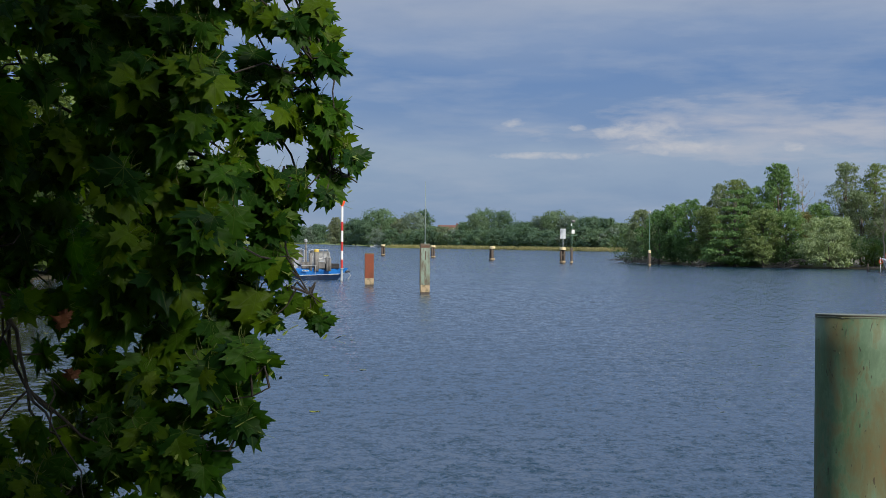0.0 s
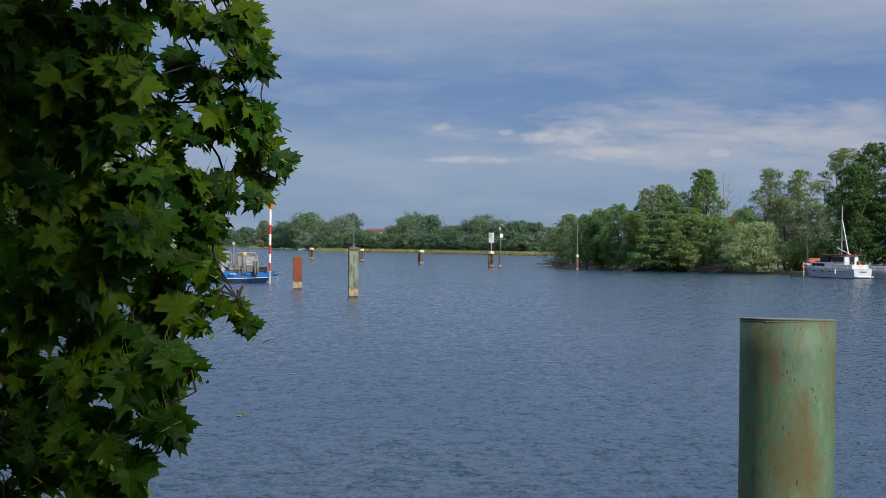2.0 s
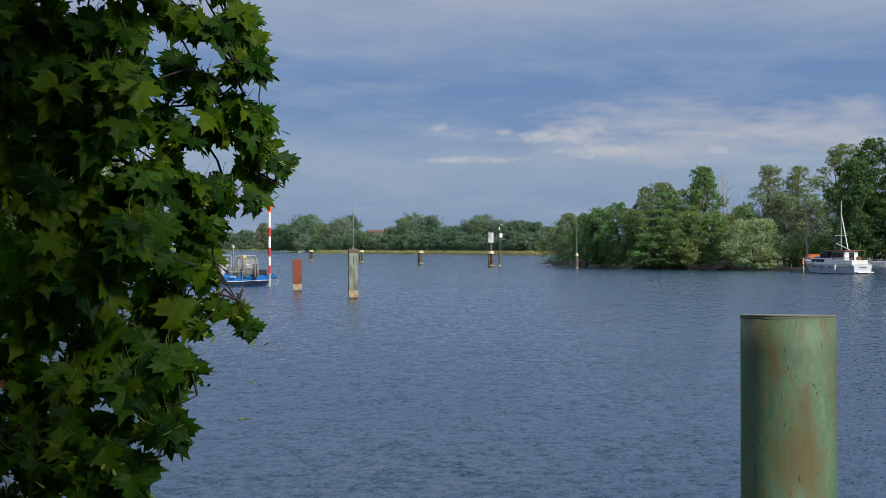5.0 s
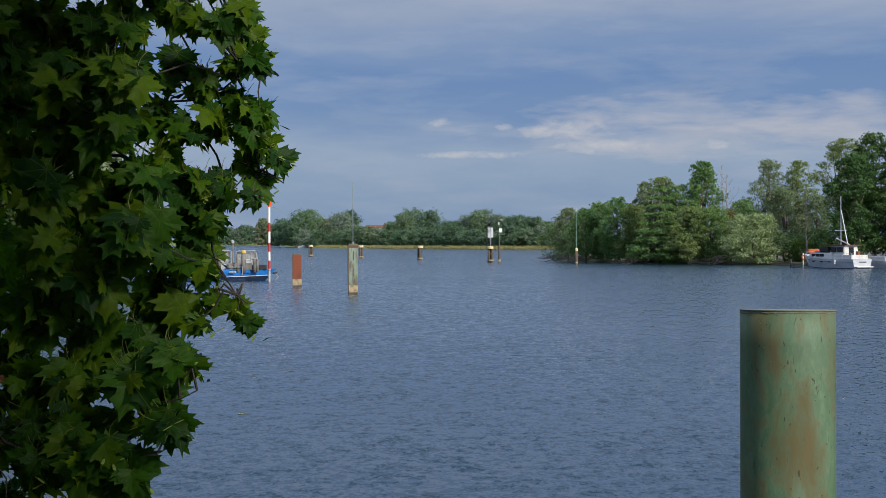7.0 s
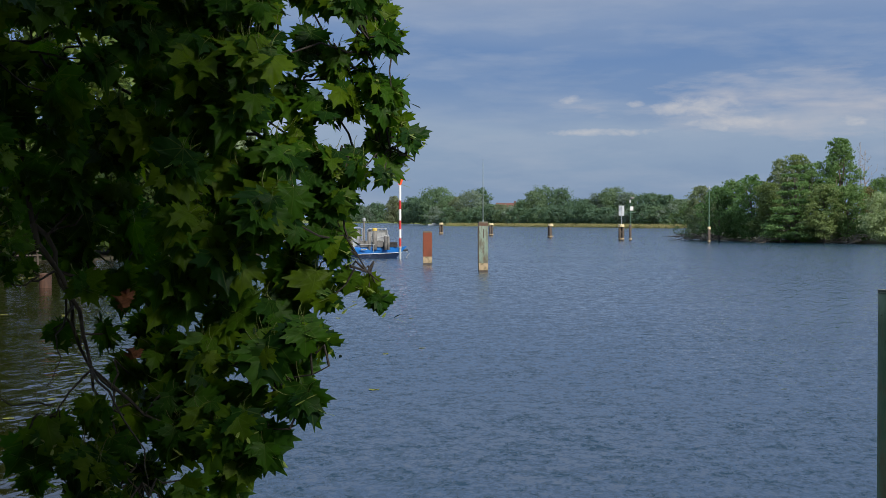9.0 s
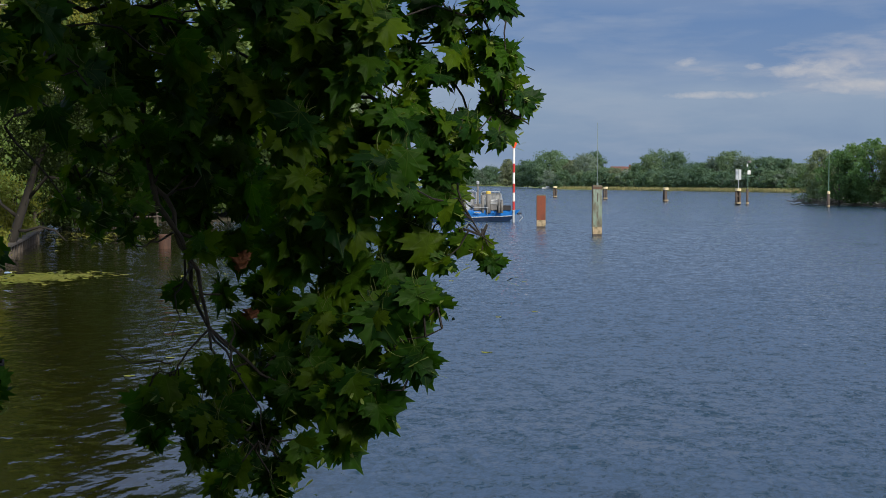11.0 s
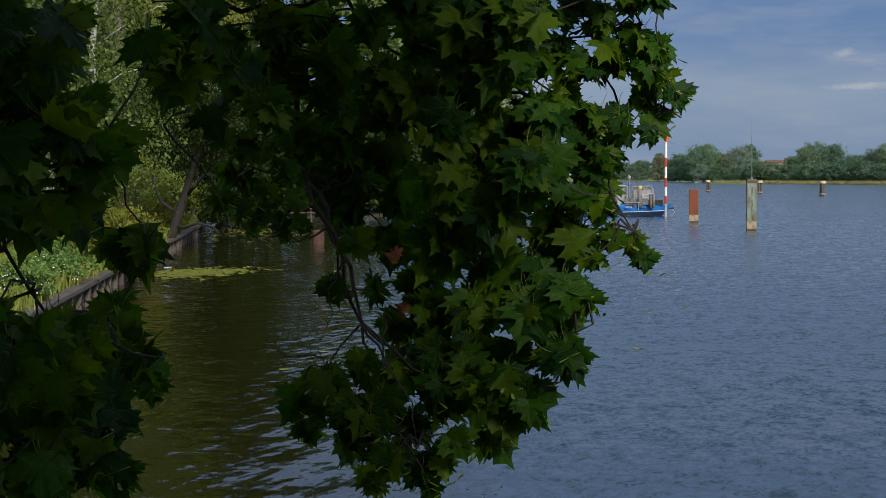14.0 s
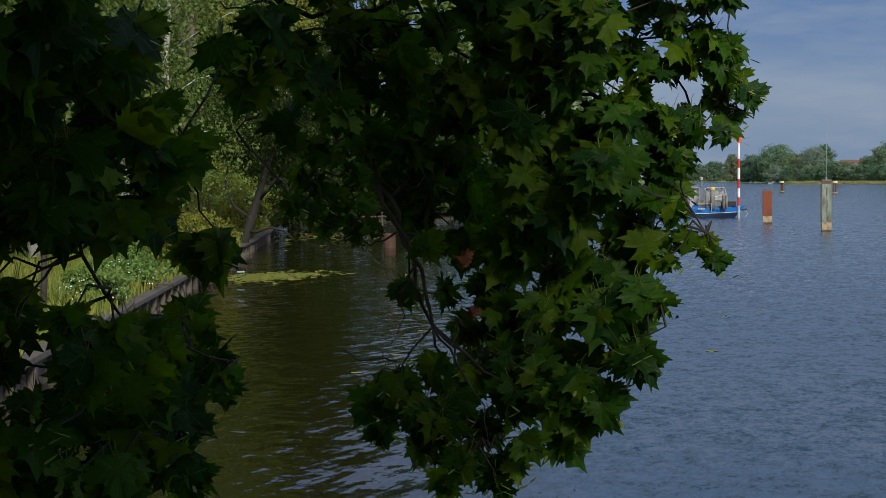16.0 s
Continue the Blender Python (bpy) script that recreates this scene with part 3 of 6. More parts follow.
def tree(place, high, wide, material, label, seed, leaf=0.22, count=3500, low=0.15, lobes=11, slim=1.0, gaps=0.28, plump=1.0,
         bark=None, lean=(0, 0), group="", droop=0.0, name="tree", facing=1.1, clumps=14, dome=False, tiers=0):
    """A broadleaf tree: tapered trunk with limbs, and a crown of many small leaves round them. low: where the crown begins, as a part of the height."""
    r = np.random.default_rng(seed)
    rr = random.Random(seed)
    t = thing(name, place, label, "bush" if name == "bush" else "tree", group)
    base = high * low
    heap = []
    for i in range(lobes):
        f = (i + 0.5) / lobes
        prof = math.sin(math.pi * min(1.0, 0.16 + 0.80 * f)) ** 0.7
        if dome:
            prof = (1 - f ** 2.2) ** 0.5
        a = i * 2.4 + rr.uniform(-0.5, 0.5)
        reach = wide * prof * rr.uniform(0.30, 0.80) * slim
        rad = wide * rr.uniform(0.30, 0.48) * (0.65 + 0.35 * prof) * (12 / lobes) ** 0.22 * plump
        flat = rr.uniform(0.7, 1.05)
        z = base + (high - base) * f
        z = min(z, high - rad * flat * 0.95)
        heap.append((math.cos(a) * reach + lean[0] * f, math.sin(a) * reach + lean[1] * f, max(z, rad * flat * 0.5), rad, flat))
    if tiers:  # shelves of flat spreading boughs, narrower towards the top
        heap = []
        for k in range(tiers):
            f = k / (tiers - 1)
            for j in range(7 - int(4 * f)):
                a = j * 6.283 / (7 - int(4 * f)) + k * 1.1 + rr.uniform(-0.3, 0.3)
                reach = wide * (1 - 0.86 * f) * rr.uniform(0.62, 1.0)
                rad = wide * rr.uniform(0.26, 0.36) * (1 - 0.45 * f)
                heap.append((math.cos(a) * reach, math.sin(a) * reach, base + (high - base) * (0.06 + 0.9 * f) - 0.10 * reach, rad, 0.36))
    top = max(heap, key=lambda q: q[2])
    bm = bmesh.new()
    w0 = max(0.09, high * 0.020)
    tip = Vector((top[0] * 0.5, top[1] * 0.5, high * 0.86))
    stem = bent((0, 0, -0.4), tip, 0, 6, high * 0.018, rr)
    tube(bm, stem, [w0 * (1 - 0.85 * i / 6) for i in range(7)], 8)
    for q in heap[::2]:
        j = max(1, min(4, int(q[2] / high * 5) - 1))
        tube(bm, bent(stem[j], q[:3], 0.05 * high, 3, high * 0.02, rr), [w0 * 0.42, w0 * 0.3, w0 * 0.18, w0 * 0.07], 5)
    part("trunk", bm, bark or M_TRUNK, t, smooth=True)
    pts, d = crown_points(heap, count, r, gaps * 0.6, clumps=clumps)
    nr = d * facing + r.normal(size=d.shape) * (0.55 if facing > 1 else 0.8) + np.array([0, 0, 0.35])
    part("crown", blades(pts, nr, leaf, 0.55, r, material, "crown", droop), None, t)
    return t


# ---------------------------------------------------------------- water and land
def flat_sheet(name, x0, x1, y0, y1, z, mat, label, category):
    me = mesh_of(name, [(x0, y0, z), (x1, y0, z), (x1, y1, z), (x0, y1, z)], [(0, 1, 2, 3)], mat)
    return tagged(new(name, me), label, category, kind="structure")


flat_sheet("water", -4000, 4000, -60, 4600, 0.0, M_WATER, "rippled grey-blue river water under a cloudy sky", "water")


def shore(name, front, depth, rise, mat, label, seed):
    """A piece of land: an uneven edge along front (bearing, distance), a low bank and ground that runs back from it."""
    r = random.Random(seed)
    line = []
    for (a0, d0), (a1, d1) in zip(front, front[1:]):
        n = max(2, int(abs(a1 - a0) * 3))
        line += [(a0 + (a1 - a0) * i / n, d0 + (d1 - d0) * i / n) for i in range(n)]
    line.append(front[-1])
    rows = []
    for back, z in ((0.0, -0.5), (0.002, 0.10), (0.010, 0.32), (0.05, rise * 0.6), (0.3, rise), (1.0, rise * 1.3)):
        rows.append([at(a, d + depth * back + (r.uniform(-0.5, 0.5) if 0 < back < 0.3 else 0), z + r.uniform(-0.05, 0.05)) for a, d in line])
    n = len(line)
    v = [p for row in rows for p in row]
    f = [(j * n + i, j * n + i + 1, (j + 1) * n + i + 1, (j + 1) * n + i) for j in range(len(rows) - 1) for i in range(n - 1)]
    return tagged(new(name, mesh_of(name, v, f, mat, smooth=True)), label, "ground", kind="structure")


shore("ground_far_shore", [(60, 700), (20, 900), (9, 1000), (4.93, 1061.3), (3.84, 907.9), (2.07, 623.8), (-1.04, 577.3), (-3.71, 536.4), (-6.16, 486.5), (-9, 480), (-14, 520), (-60, 500)], 3200, 1.2, M_GRASS, "grassy low land on the far shore", 1)
shore("ground_island", [(-7.38, 234.5), (-7.93, 225.9), (-9.92, 206.4), (-12.10, 199.4), (-14.04, 196.0), (-16.81, 190.4), (-19.71, 188.8), (-24, 175), (-50, 150)], 150, 0.5, M_SOIL, "muddy wooded bank at the water's edge", 2)
shore("ground_creek_end", [(30.0, 150), (24.3, 118), (20.0, 116), (14.0, 122), (9.6, 128), (8.9, 150)], 120, 0.9, M_DARKSOIL, "dark wooded ground at the end of the creek", 3)


# the left bank: a straight revetment of posts, panels and a capping beam, with grass behind it
WALL_A, WALL_B = Vector((-5.3, -1.0, 0)), Vector((-32.0, 78.1, 0))
ALONG = (WALL_B - WALL_A).normalized()
LAND = Vector((-ALONG.y, ALONG.x, 0))
WALL_TURN = math.degrees(math.atan2(ALONG.y, ALONG.x))
WALL_LONG = (WALL_B - WALL_A).length


def on_bank(s, off, z=0.0):
    return WALL_A + ALONG * s + LAND * off + Vector((0, 0, z))


def left_bank():
    prof = ((0.16, -0.6), (0.16, 0.50), (1.5, 0.62), (4, 0.95), (9, 1.5), (20, 2.1), (60, 2.6), (260, 3.0))
    r = random.Random(5)
    n = 40
    v, f = [], []
    for i in range(n + 1):
        s = -14 + (WALL_LONG + 60) * i / n
        for off, z in prof:
            bend = max(0, s - WALL_LONG) * 0.9
            v.append(on_bank(s, off + bend, z + (r.uniform(-0.06, 0.06) if off > 1 else 0)))
    k = len(prof)
    for i in range(n):
        for j in range(k - 1):
            f.append((i * k + j, (i + 1) * k + j, (i + 1) * k + j + 1, i * k + j + 1))
    tagged(new("ground_left_bank", mesh_of("ground_left_bank", v, f, M_GRASS, smooth=True)), "sunlit yellow-green grass bank behind the revetment", "ground", kind="structure")


left_bank()

# the quay under the camera
quay = boxed(-40, 40, -60, 0.5, -0.8, 1.62, bevel=0.05)
tagged(part("ground_quay", quay, M_SOIL, None), "trodden earth bank with a straight edge", "ground", kind="structure")


def revetment():
    t = tagged(new("wall_revetment"), "timber revetment with posts and a worn capping beam along the creek", "revetment", kind="structure")
    t.matrix_basis = pose(*WALL_A, 0, 0, WALL_TURN)
    step = 1.5
    n = int(WALL_LONG / step)
    r = random.Random(3)
    post = boxed(-0.09, 0.09, -0.14, 0.0, -0.7, 0.50, bevel=0.015)
    pm = bpy.data.meshes.new("post")
    post.to_mesh(pm)
    post.free()
    pm.materials.append(M_PLANK)
    slab = boxed(0.0, step, 0.0, 0.08, -0.7, 0.46, bevel=0.012)
    sm = bpy.data.meshes.new("panel")
    slab.to_mesh(sm)
    slab.free()
    sm.materials.append(M_CONCRETE)
    beam = boxed(0.0, step * 4 - 0.02, -0.20, 0.14, 0.50, 0.62, bevel=0.02)
    cm = bpy.data.meshes.new("capping_beam")
    beam.to_mesh(cm)
    beam.free()
    cm.materials.append(M_PLANK)
    for i in range(n):
        for nm, me in (("post", pm), ("panel", sm)):
            o = new(nm, me)
            o.parent = t
            o.matrix_basis = pose(i * step, r.uniform(-0.02, 0.0), r.uniform(-0.03, 0), r.uniform(-1.5, 1.5), 0, 0)
        if i % 4 == 0:
            o = new("capping_beam", cm)
            o.parent = t
            o.matrix_basis = pose(i * step, 0, r.uniform(-0.02, 0.01), 0, r.uniform(-0.2, 0.2), 0)


revetment()


def tufts(name, places, high, wide, per, mat, label, seed, category="grass"):
    """Grass, reed or herb blades that nobody could count."""
    r = np.random.default_rng(seed)
    P = np.repeat(np.array([tuple(q) for q in places]), per, axis=0)
    n = len(P)
    P[:, :2] += r.normal(size=(n, 2)) * wide
    h = high * r.uniform(0.5, 1.2, n)
    a = r.uniform(0, 6.283, n)
    lean = r.uniform(0.05, 0.4, n) * h
    side = np.stack([np.cos(a), np.sin(a), 0 * a], 1) * (high * 0.022 + 0.006)
    tip = P + np.stack([np.cos(a + 1.4) * lean, np.sin(a + 1.4) * lean, h], 1)
    midp = P + np.stack([np.cos(a + 1.4) * lean * 0.35, np.sin(a + 1.4) * lean * 0.35, h * 0.55], 1)
    v = np.stack([P - side, P + side, midp + side * 0.8, tip, midp - side * 0.8], 1).reshape(-1, 3)
    return tagged(new(name, mesh_of(name, v, np.arange(5 * n).reshape(n, 5), mat)), label, category, kind="stuff")


def bank_z(off):
    return float(np.interp(off, (0.16, 1.5, 4, 9, 20, 60), (0.50, 0.62, 0.95, 1.5, 2.1, 2.6)))


rb = random.Random(11)
spots = []
for _ in range(2600):
    s, off = rb.uniform(14, WALL_LONG), 0.3 + 13 * rb.random() ** 1.7
    spots.append(on_bank(s, off, bank_z(off) - 0.03))
tufts("bank_grass", spots, 0.55, 0.16, 14, M_GRASS, "tall yellow-green grass on the bank", 12)
spots = [at(a, np.interp(-a, (-5.2, -3.84, -2.2, 1.04, 3.7, 6.16, 9), (1061, 908, 640, 577, 530, 486, 480)) + rb.uniform(0.2, 9), 0.1) for a in (rb.uniform(-8.4, 2.1) for _ in range(1500))]
tufts("reed_belt", spots, 1.25, 0.8, 16, M_REED, "pale reed belt along the far shore", 13, "reeds")


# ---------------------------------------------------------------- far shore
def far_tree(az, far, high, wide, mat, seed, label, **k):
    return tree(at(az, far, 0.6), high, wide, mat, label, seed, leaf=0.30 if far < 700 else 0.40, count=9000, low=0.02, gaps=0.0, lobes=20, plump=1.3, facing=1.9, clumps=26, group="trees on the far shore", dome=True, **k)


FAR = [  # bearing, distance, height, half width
    (5.26, 1080, 12, 8, HAZE_GREY),
    (4.89, 1080, 14, 9, HAZE_DARK),
    (4.23, 940, 17, 6, HAZE_OLIVE),
    (3.88, 940, 13, 6, HAZE_MID),
    (3.44, 780, 14, 9, HAZE_DARK),
    (2.96, 760, 13.5, 9, HAZE_DARK),
    (2.52, 740, 18.5, 11, HAZE_MID),
    (2.07, 760, 14, 7, HAZE_MID),
    (1.59, 700, 13, 6, HAZE_OLIVE),
    (1.14, 680, 16, 8.5, HAZE_GREY),
    (0.74, 690, 17, 6, HAZE_DARK),
    (0.39, 650, 9, 6, HAZE_MID),
    (-0.03, 630, 8.5, 7, HAZE_OLIVE),
    (-0.81, 640, 10.5, 6, HAZE_MID),
    (-1.30, 620, 14.5, 7, HAZE_MID),
    (-1.70, 625, 16.5, 9.5, HAZE_MID),
    (-2.33, 622, 15.5, 8, HAZE_DARK),
    (-3.08, 610, 10.5, 7, HAZE_DARK),
    (-3.37, 590, 10.5, 6, HAZE_DARK),
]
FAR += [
    (-3.93, 580, 12.5, 6, HAZE_GREY),
    (-4.38, 575, 14.8, 8, HAZE_MID),
    (-4.96, 570, 12.5, 6, HAZE_GREY),
    (-5.60, 550, 11.8, 8, HAZE_DARK),
    (-5.98, 540, 11.5, 6, HAZE_DARK),
    (-6.51, 530, 11, 4.5, HAZE_DARK),
    (-7.00, 520, 9.5, 5, HAZE_MID),
    (-7.49, 520, 9, 5, HAZE_DARK),
    (-8.15, 520, 9, 6, HAZE_DARK),
    (5.70, 1080, 13, 10, HAZE_DARK),
    (6.24, 1080, 15, 11, HAZE_MID),
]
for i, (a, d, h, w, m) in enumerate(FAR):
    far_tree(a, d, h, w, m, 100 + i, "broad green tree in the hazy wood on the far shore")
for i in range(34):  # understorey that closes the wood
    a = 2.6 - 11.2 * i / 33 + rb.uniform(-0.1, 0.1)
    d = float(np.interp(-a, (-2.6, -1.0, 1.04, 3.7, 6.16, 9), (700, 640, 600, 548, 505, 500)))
    tree(at(a, d, 0.4), rb.uniform(5, 8.5), rb.uniform(4.5, 6.5), rb.choice((HAZE_MID, HAZE_DARK, HAZE_GREY, HAZE_DARK)), "low green bush at the foot of the far wood", 200 + i,
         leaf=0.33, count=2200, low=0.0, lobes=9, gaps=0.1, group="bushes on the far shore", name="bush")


def house():
    t = thing("house", at(-0.34, 690, 1.9), "distant house with a red tiled roof among trees", "house", turn=12)
    bm = boxed(-6, 6, -4.5, 4.5, -1.6, 5.2)
    part("wall", bm, M_PLASTER, t)
    bm = bmesh.new()
    v = [bm.verts.new(q) for q in ((-6.6, -5, 5.0), (6.6, -5, 5.0), (6.6, 5, 5.0), (-6.6, 5, 5.0), (-6.6, 0, 8.7), (6.6, 0, 8.7))]
    for q in ((0, 1, 5, 4), (2, 3, 4, 5), (1, 2, 5), (3, 0, 4), (3, 2, 1, 0)):
        bm.faces.new([v[i] for i in q])
    part("roof", bm, M_TILE, t)
    for x in (-3.5, 0.2, 3.6):
        w = part("window", boxed(x - 0.55, x + 0.55, -4.58, -4.46, 2.6, 4.0), M_GLASS, t)
        part("frame", boxed(x - 0.62, x + 0.62, -4.56, -4.48, 2.5, 2.6), M_WHITE, w)
    part("dormer", boxed(-1.0, 1.0, -4.6, -2.5, 5.6, 7.2, bevel=0.05), M_WHITE, t)
    part("chimney", boxed(2.2, 2.9, -0.4, 0.4, 8.2, 9.6), M_TILE, t)


house()


# ---------------------------------------------------------------- the wooded island and the moorings
ISLAND = [  # bearing, distance, height, half width, leaves, where the crown begins, words
    (-7.78, 226, 8.2, 3.0, F_GREY, 0.15, "pale olive willow leaning over the water"),
    (-8.48, 214, 8.0, 3.2, F_DARK, 0.05, "dense green tree at the water's edge"),
    (-9.08, 216, 8.9, 3.2, F_MID, 0.05, "dense green tree at the water's edge"),
    (-9.74, 209, 9.3, 3.4, F_MID, 0.05, "rounded green tree on the island"),
    (-10.31, 205, 8.2, 3.0, F_OLIVE, 0.05, "rounded olive-green tree on the island"),
    (-10.79, 209, 11.6, 2.4, F_GREY, 0.2, "slender birch with hanging twigs"),
    (-11.45, 210, 12.2, 3.2, F_OLIVE, 0.2, "tall birch with hanging twigs"),
    (-12.01, 205, 10.8, 3.2, F_MID, 0.08, "tall green tree on the island"),
    (-12.99, 205, 14.2, 3.0, F_MID, 0.40, "tall slim green tree above the others"),
    (-12.42, 196, 7.8, 3.6, F_OLIVE, 0.1, "olive-green tree with bare lower boughs"),
    (-13.29, 196, 7.6, 3.4, F_MID, 0.08, "green tree on the island bank"),
    (-14.04, 203, 7.4, 2.4, F_RUST, 0.2, "small tree with rust-brown leaves"),
    (-14.51, 204, 8.6, 3.0, F_MID, 0.1, "green tree on the island bank"),
    (-15.45, 214, 14.9, 3.3, F_GREY, 0.10, "tall grey-green poplar with thin airy foliage"),
]
ISLAND += [
    (-16.55, 215, 14.6, 3.0, F_OLIVE, 0.10, "tall yellowish poplar with thin airy foliage"),
    (-16.05, 211, 10.5, 3.2, F_GREY, 0.10, "grey-green tree with thin foliage behind the moorings"),
    (-17.25, 211, 9.5, 2.6, F_GREY, 0.15, "sparse grey-green tree behind the moorings"),
    (-18.25, 200, 16.6, 3.4, F_OLIVE, 0.35, "tall tree with sparse grey-olive foliage"),
    (-18.65, 188, 13.9, 3.8, F_DEEP, 0.06, "large dense green tree behind the boats"),
    (-19.40, 192, 16.8, 4.2, F_DEEP, 0.06, "large dense green tree behind the boats"),
    (-20.41, 190, 15.8, 4.4, F_DEEP, 0.06, "large dense green tree behind the boats"),
    (-21.42, 192, 16.0, 4.4, F_DEEP, 0.06, "large dense green tree behind the boats"),
    (-22.32, 192, 15.0, 4.4, F_DEEP, 0.06, "large dense green tree behind the boats"),
]
for i, (a, d, h, w, m, low, words) in enumerate(ISLAND):
    sparse = "sparse" in words or "thin" in words
    dense = "large dense" in words
    tree(at(a, d, 0.35), h - 0.35, w * (1.12 if sparse else 1.0), m, words, 300 + i, leaf=0.10 if sparse else 0.15 if dense else 0.118, count=20000 if sparse else 21000 if dense else int(5000 + 900 * w * h / 3), low=low,
         lobes=34 if h > 11 else 24, gaps=0.2 if sparse else 0.04 if dense else 0.2, facing=0.85, clumps=26 if sparse else 18, group="trees on the island", bark=M_BIRCH if "birch" in words else None, droop=1.0 if "hanging" in words else 0.0)
tree(at(-15.01, 192.1, 0.2), 6.4, 4.6, F_SILVER, "big silvery willow bush hanging over the water", 340, leaf=0.12, count=22000, low=0.0, lobes=30, gaps=0.08, facing=0.8, name="bush")
tree(at(-11.35, 199.5, 0.35), 10.2, 4.2, F_MID, "broad green tree with boughs spread in flat layers", 330, leaf=0.12, count=24000, low=0.04, tiers=9, gaps=0.0, facing=1.0, clumps=16, group="trees on the island")
LOWBUSH = [(-7.45, 228.3, 5.2, F_OLIVE), (-7.98, 220.1, 4.6, F_GREY), (-8.71, 223.8, 3.4, F_MID), (-9.37, 213.5, 3.2, F_DARK), (-10.03, 206.5, 3.0, F_DARK), (-10.53, 202.2, 3.2, F_MID), (-11.23, 203.0, 2.4, F_DARK), (-11.58, 197.4, 2.3, F_YELLOW), (-12.21, 201.4, 2.6, F_DARK),
           (-12.86, 202.3, 2.8, F_MID), (-13.44, 201.1, 3.0, F_DARK), (-14.09, 197.4, 3.4, F_MID), (-16.07, 195.8, 4.2, F_MID), (-16.55, 193.9, 3.2, F_YELLOW), (-17.22, 196.6, 4.5, F_DARK), (-17.85, 197.6, 4.5, F_DARK)]
for i, (a, d, h, m) in enumerate(LOWBUSH):
    tree(at(a, d + 1.5, 0.15), h, h * 0.75, m, "low bush overhanging the island bank", 360 + i, leaf=0.13, count=2600, low=0.0, lobes=8, gaps=0.12, group="bushes on the island", name="bush")


def bare_tree(place, high, seed, label, mat=M_TRUNK, wide=0.22, w0=0.14, lean=(0, 0)):
    """A leafless tree: stem, boughs and twigs, each finer than the last."""
    r = random.Random(seed)
    t = thing("bare_tree", place, label, "tree")
    bm = bmesh.new()
    stem = bent((0, 0, -0.3), (lean[0], lean[1], high), 0, 7, high * 0.02, r)
    tube(bm, stem, [w0 * (1 - 0.9 * i / 7) for i in range(8)], 7)
    part("trunk", bm, mat, t, smooth=True)
    for k in range(16):
        f = 0.3 + 0.65 * k / 16
        p = stem[int(f * 7)].lerp(stem[min(7, int(f * 7) + 1)], f * 7 % 1)
        a = k * 2.4 + r.uniform(-0.4, 0.4)
        out = high * wide * (1.15 - f) * r.uniform(0.7, 1.3)
        tip = p + Vector((math.cos(a) * out, math.sin(a) * out, out * r.uniform(0.7, 1.5)))
        bm = bmesh.new()
        limb = bent(p, tip, 0.1 * out, 3, 0.06 * out, r)
        tube(bm, limb, [w0 * 0.3 * (1.1 - f), w0 * 0.22 * (1.1 - f), w0 * 0.15 * (1.1 - f), 0.012], 5)
        for j in range(4):
            q = limb[1 + j % 3]
            v = Vector((r.uniform(-1, 1), r.uniform(-1, 1), r.uniform(0.1, 1.2))) * out * 0.35
            tube(bm, [q, q + v * 0.6, q + v], [0.03, 0.02, 0.01], 4)
        part("bough", bm, mat, t)
    return t


bare_tree(at(-13.74, 206, 0.3), 13.4, 51, "leafless grey tree standing among green crowns", M_DEADWOOD)
bare_tree(at(-13.91, 208, 0.3), 12.4, 52, "leafless grey tree standing among green crowns", M_DEADWOOD)
bare_tree(at(-16.89, 190, 0.3), 9.0, 53, "thin pale trunk with bare twigs by the moorings", M_DEADWOOD, w0=0.13, wide=0.2)


def driftwood(place, long, seed, label, spread=1.0):
    r = random.Random(seed)
    t = thing("fallen_branch", place, label, "branch")
    bm = bmesh.new()
    for k in range(9):
        a = math.pi + r.uniform(-0.7, 0.7)
        L = long * r.uniform(0.5, 1.0)
        q = bent((r.uniform(-0.5, 1.5), r.uniform(-0.6, 0.6), r.uniform(0.3, 1.0)), (math.cos(a) * L, math.sin(a) * L * 0.6 * spread, r.uniform(-0.25, 0.7)), r.uniform(-0.5, 0.4), 5, 0.22, r)
        tube(bm, q, [0.10, 0.085, 0.07, 0.05, 0.035, 0.015], 5)
        for j in (2, 3, 4):
            v = Vector((math.cos(a + r.uniform(-1, 1)), math.sin(a), r.uniform(-0.3, 0.8))) * L * 0.2
            tube(bm, [q[j], q[j] + v * 0.5, q[j] + v], [0.04, 0.03, 0.012], 4)
    part("bough", bm, M_DEADWOOD, t)
    return t


driftwood(at(-7.62, 222.5, 0.0), 5.6, 61, "bare dead branches reaching down into the water")
driftwood(at(-8.38, 215.0, 0.0), 4.0, 62, "bare dead branches reaching down into the water")
driftwood(at(-13.29, 196.4, 0.3), 3.4, 63, "bleached fallen branches on the muddy bank")
driftwood(at(-13.72, 194.7, 0.1), 3.0, 64, "bleached fallen branches on the muddy bank")
driftwood(at(-10.36, 199.6, 0.1), 3.0, 65, "dark fallen branches on the muddy bank")


# ---------------------------------------------------------------- piles and marks in the water
def lathe(rings, sides=48):
    """A turned solid from (radius, height) rings."""
    bm = bmesh.new()
    rows = [[bm.verts.new((r * math.cos(2 * math.pi * k / sides), r * math.sin(2 * math.pi * k / sides), z)) for k in range(sides)] for r, z in rings]
    for a, b in zip(rows, rows[1:]):
        for k in range(sides):
            bm.faces.new((a[k], a[(k + 1) % sides], b[(k + 1) % sides], b[k]))
    bm.faces.new(rows[0][::-1])
    bm.faces.new(rows[-1])
    return bm


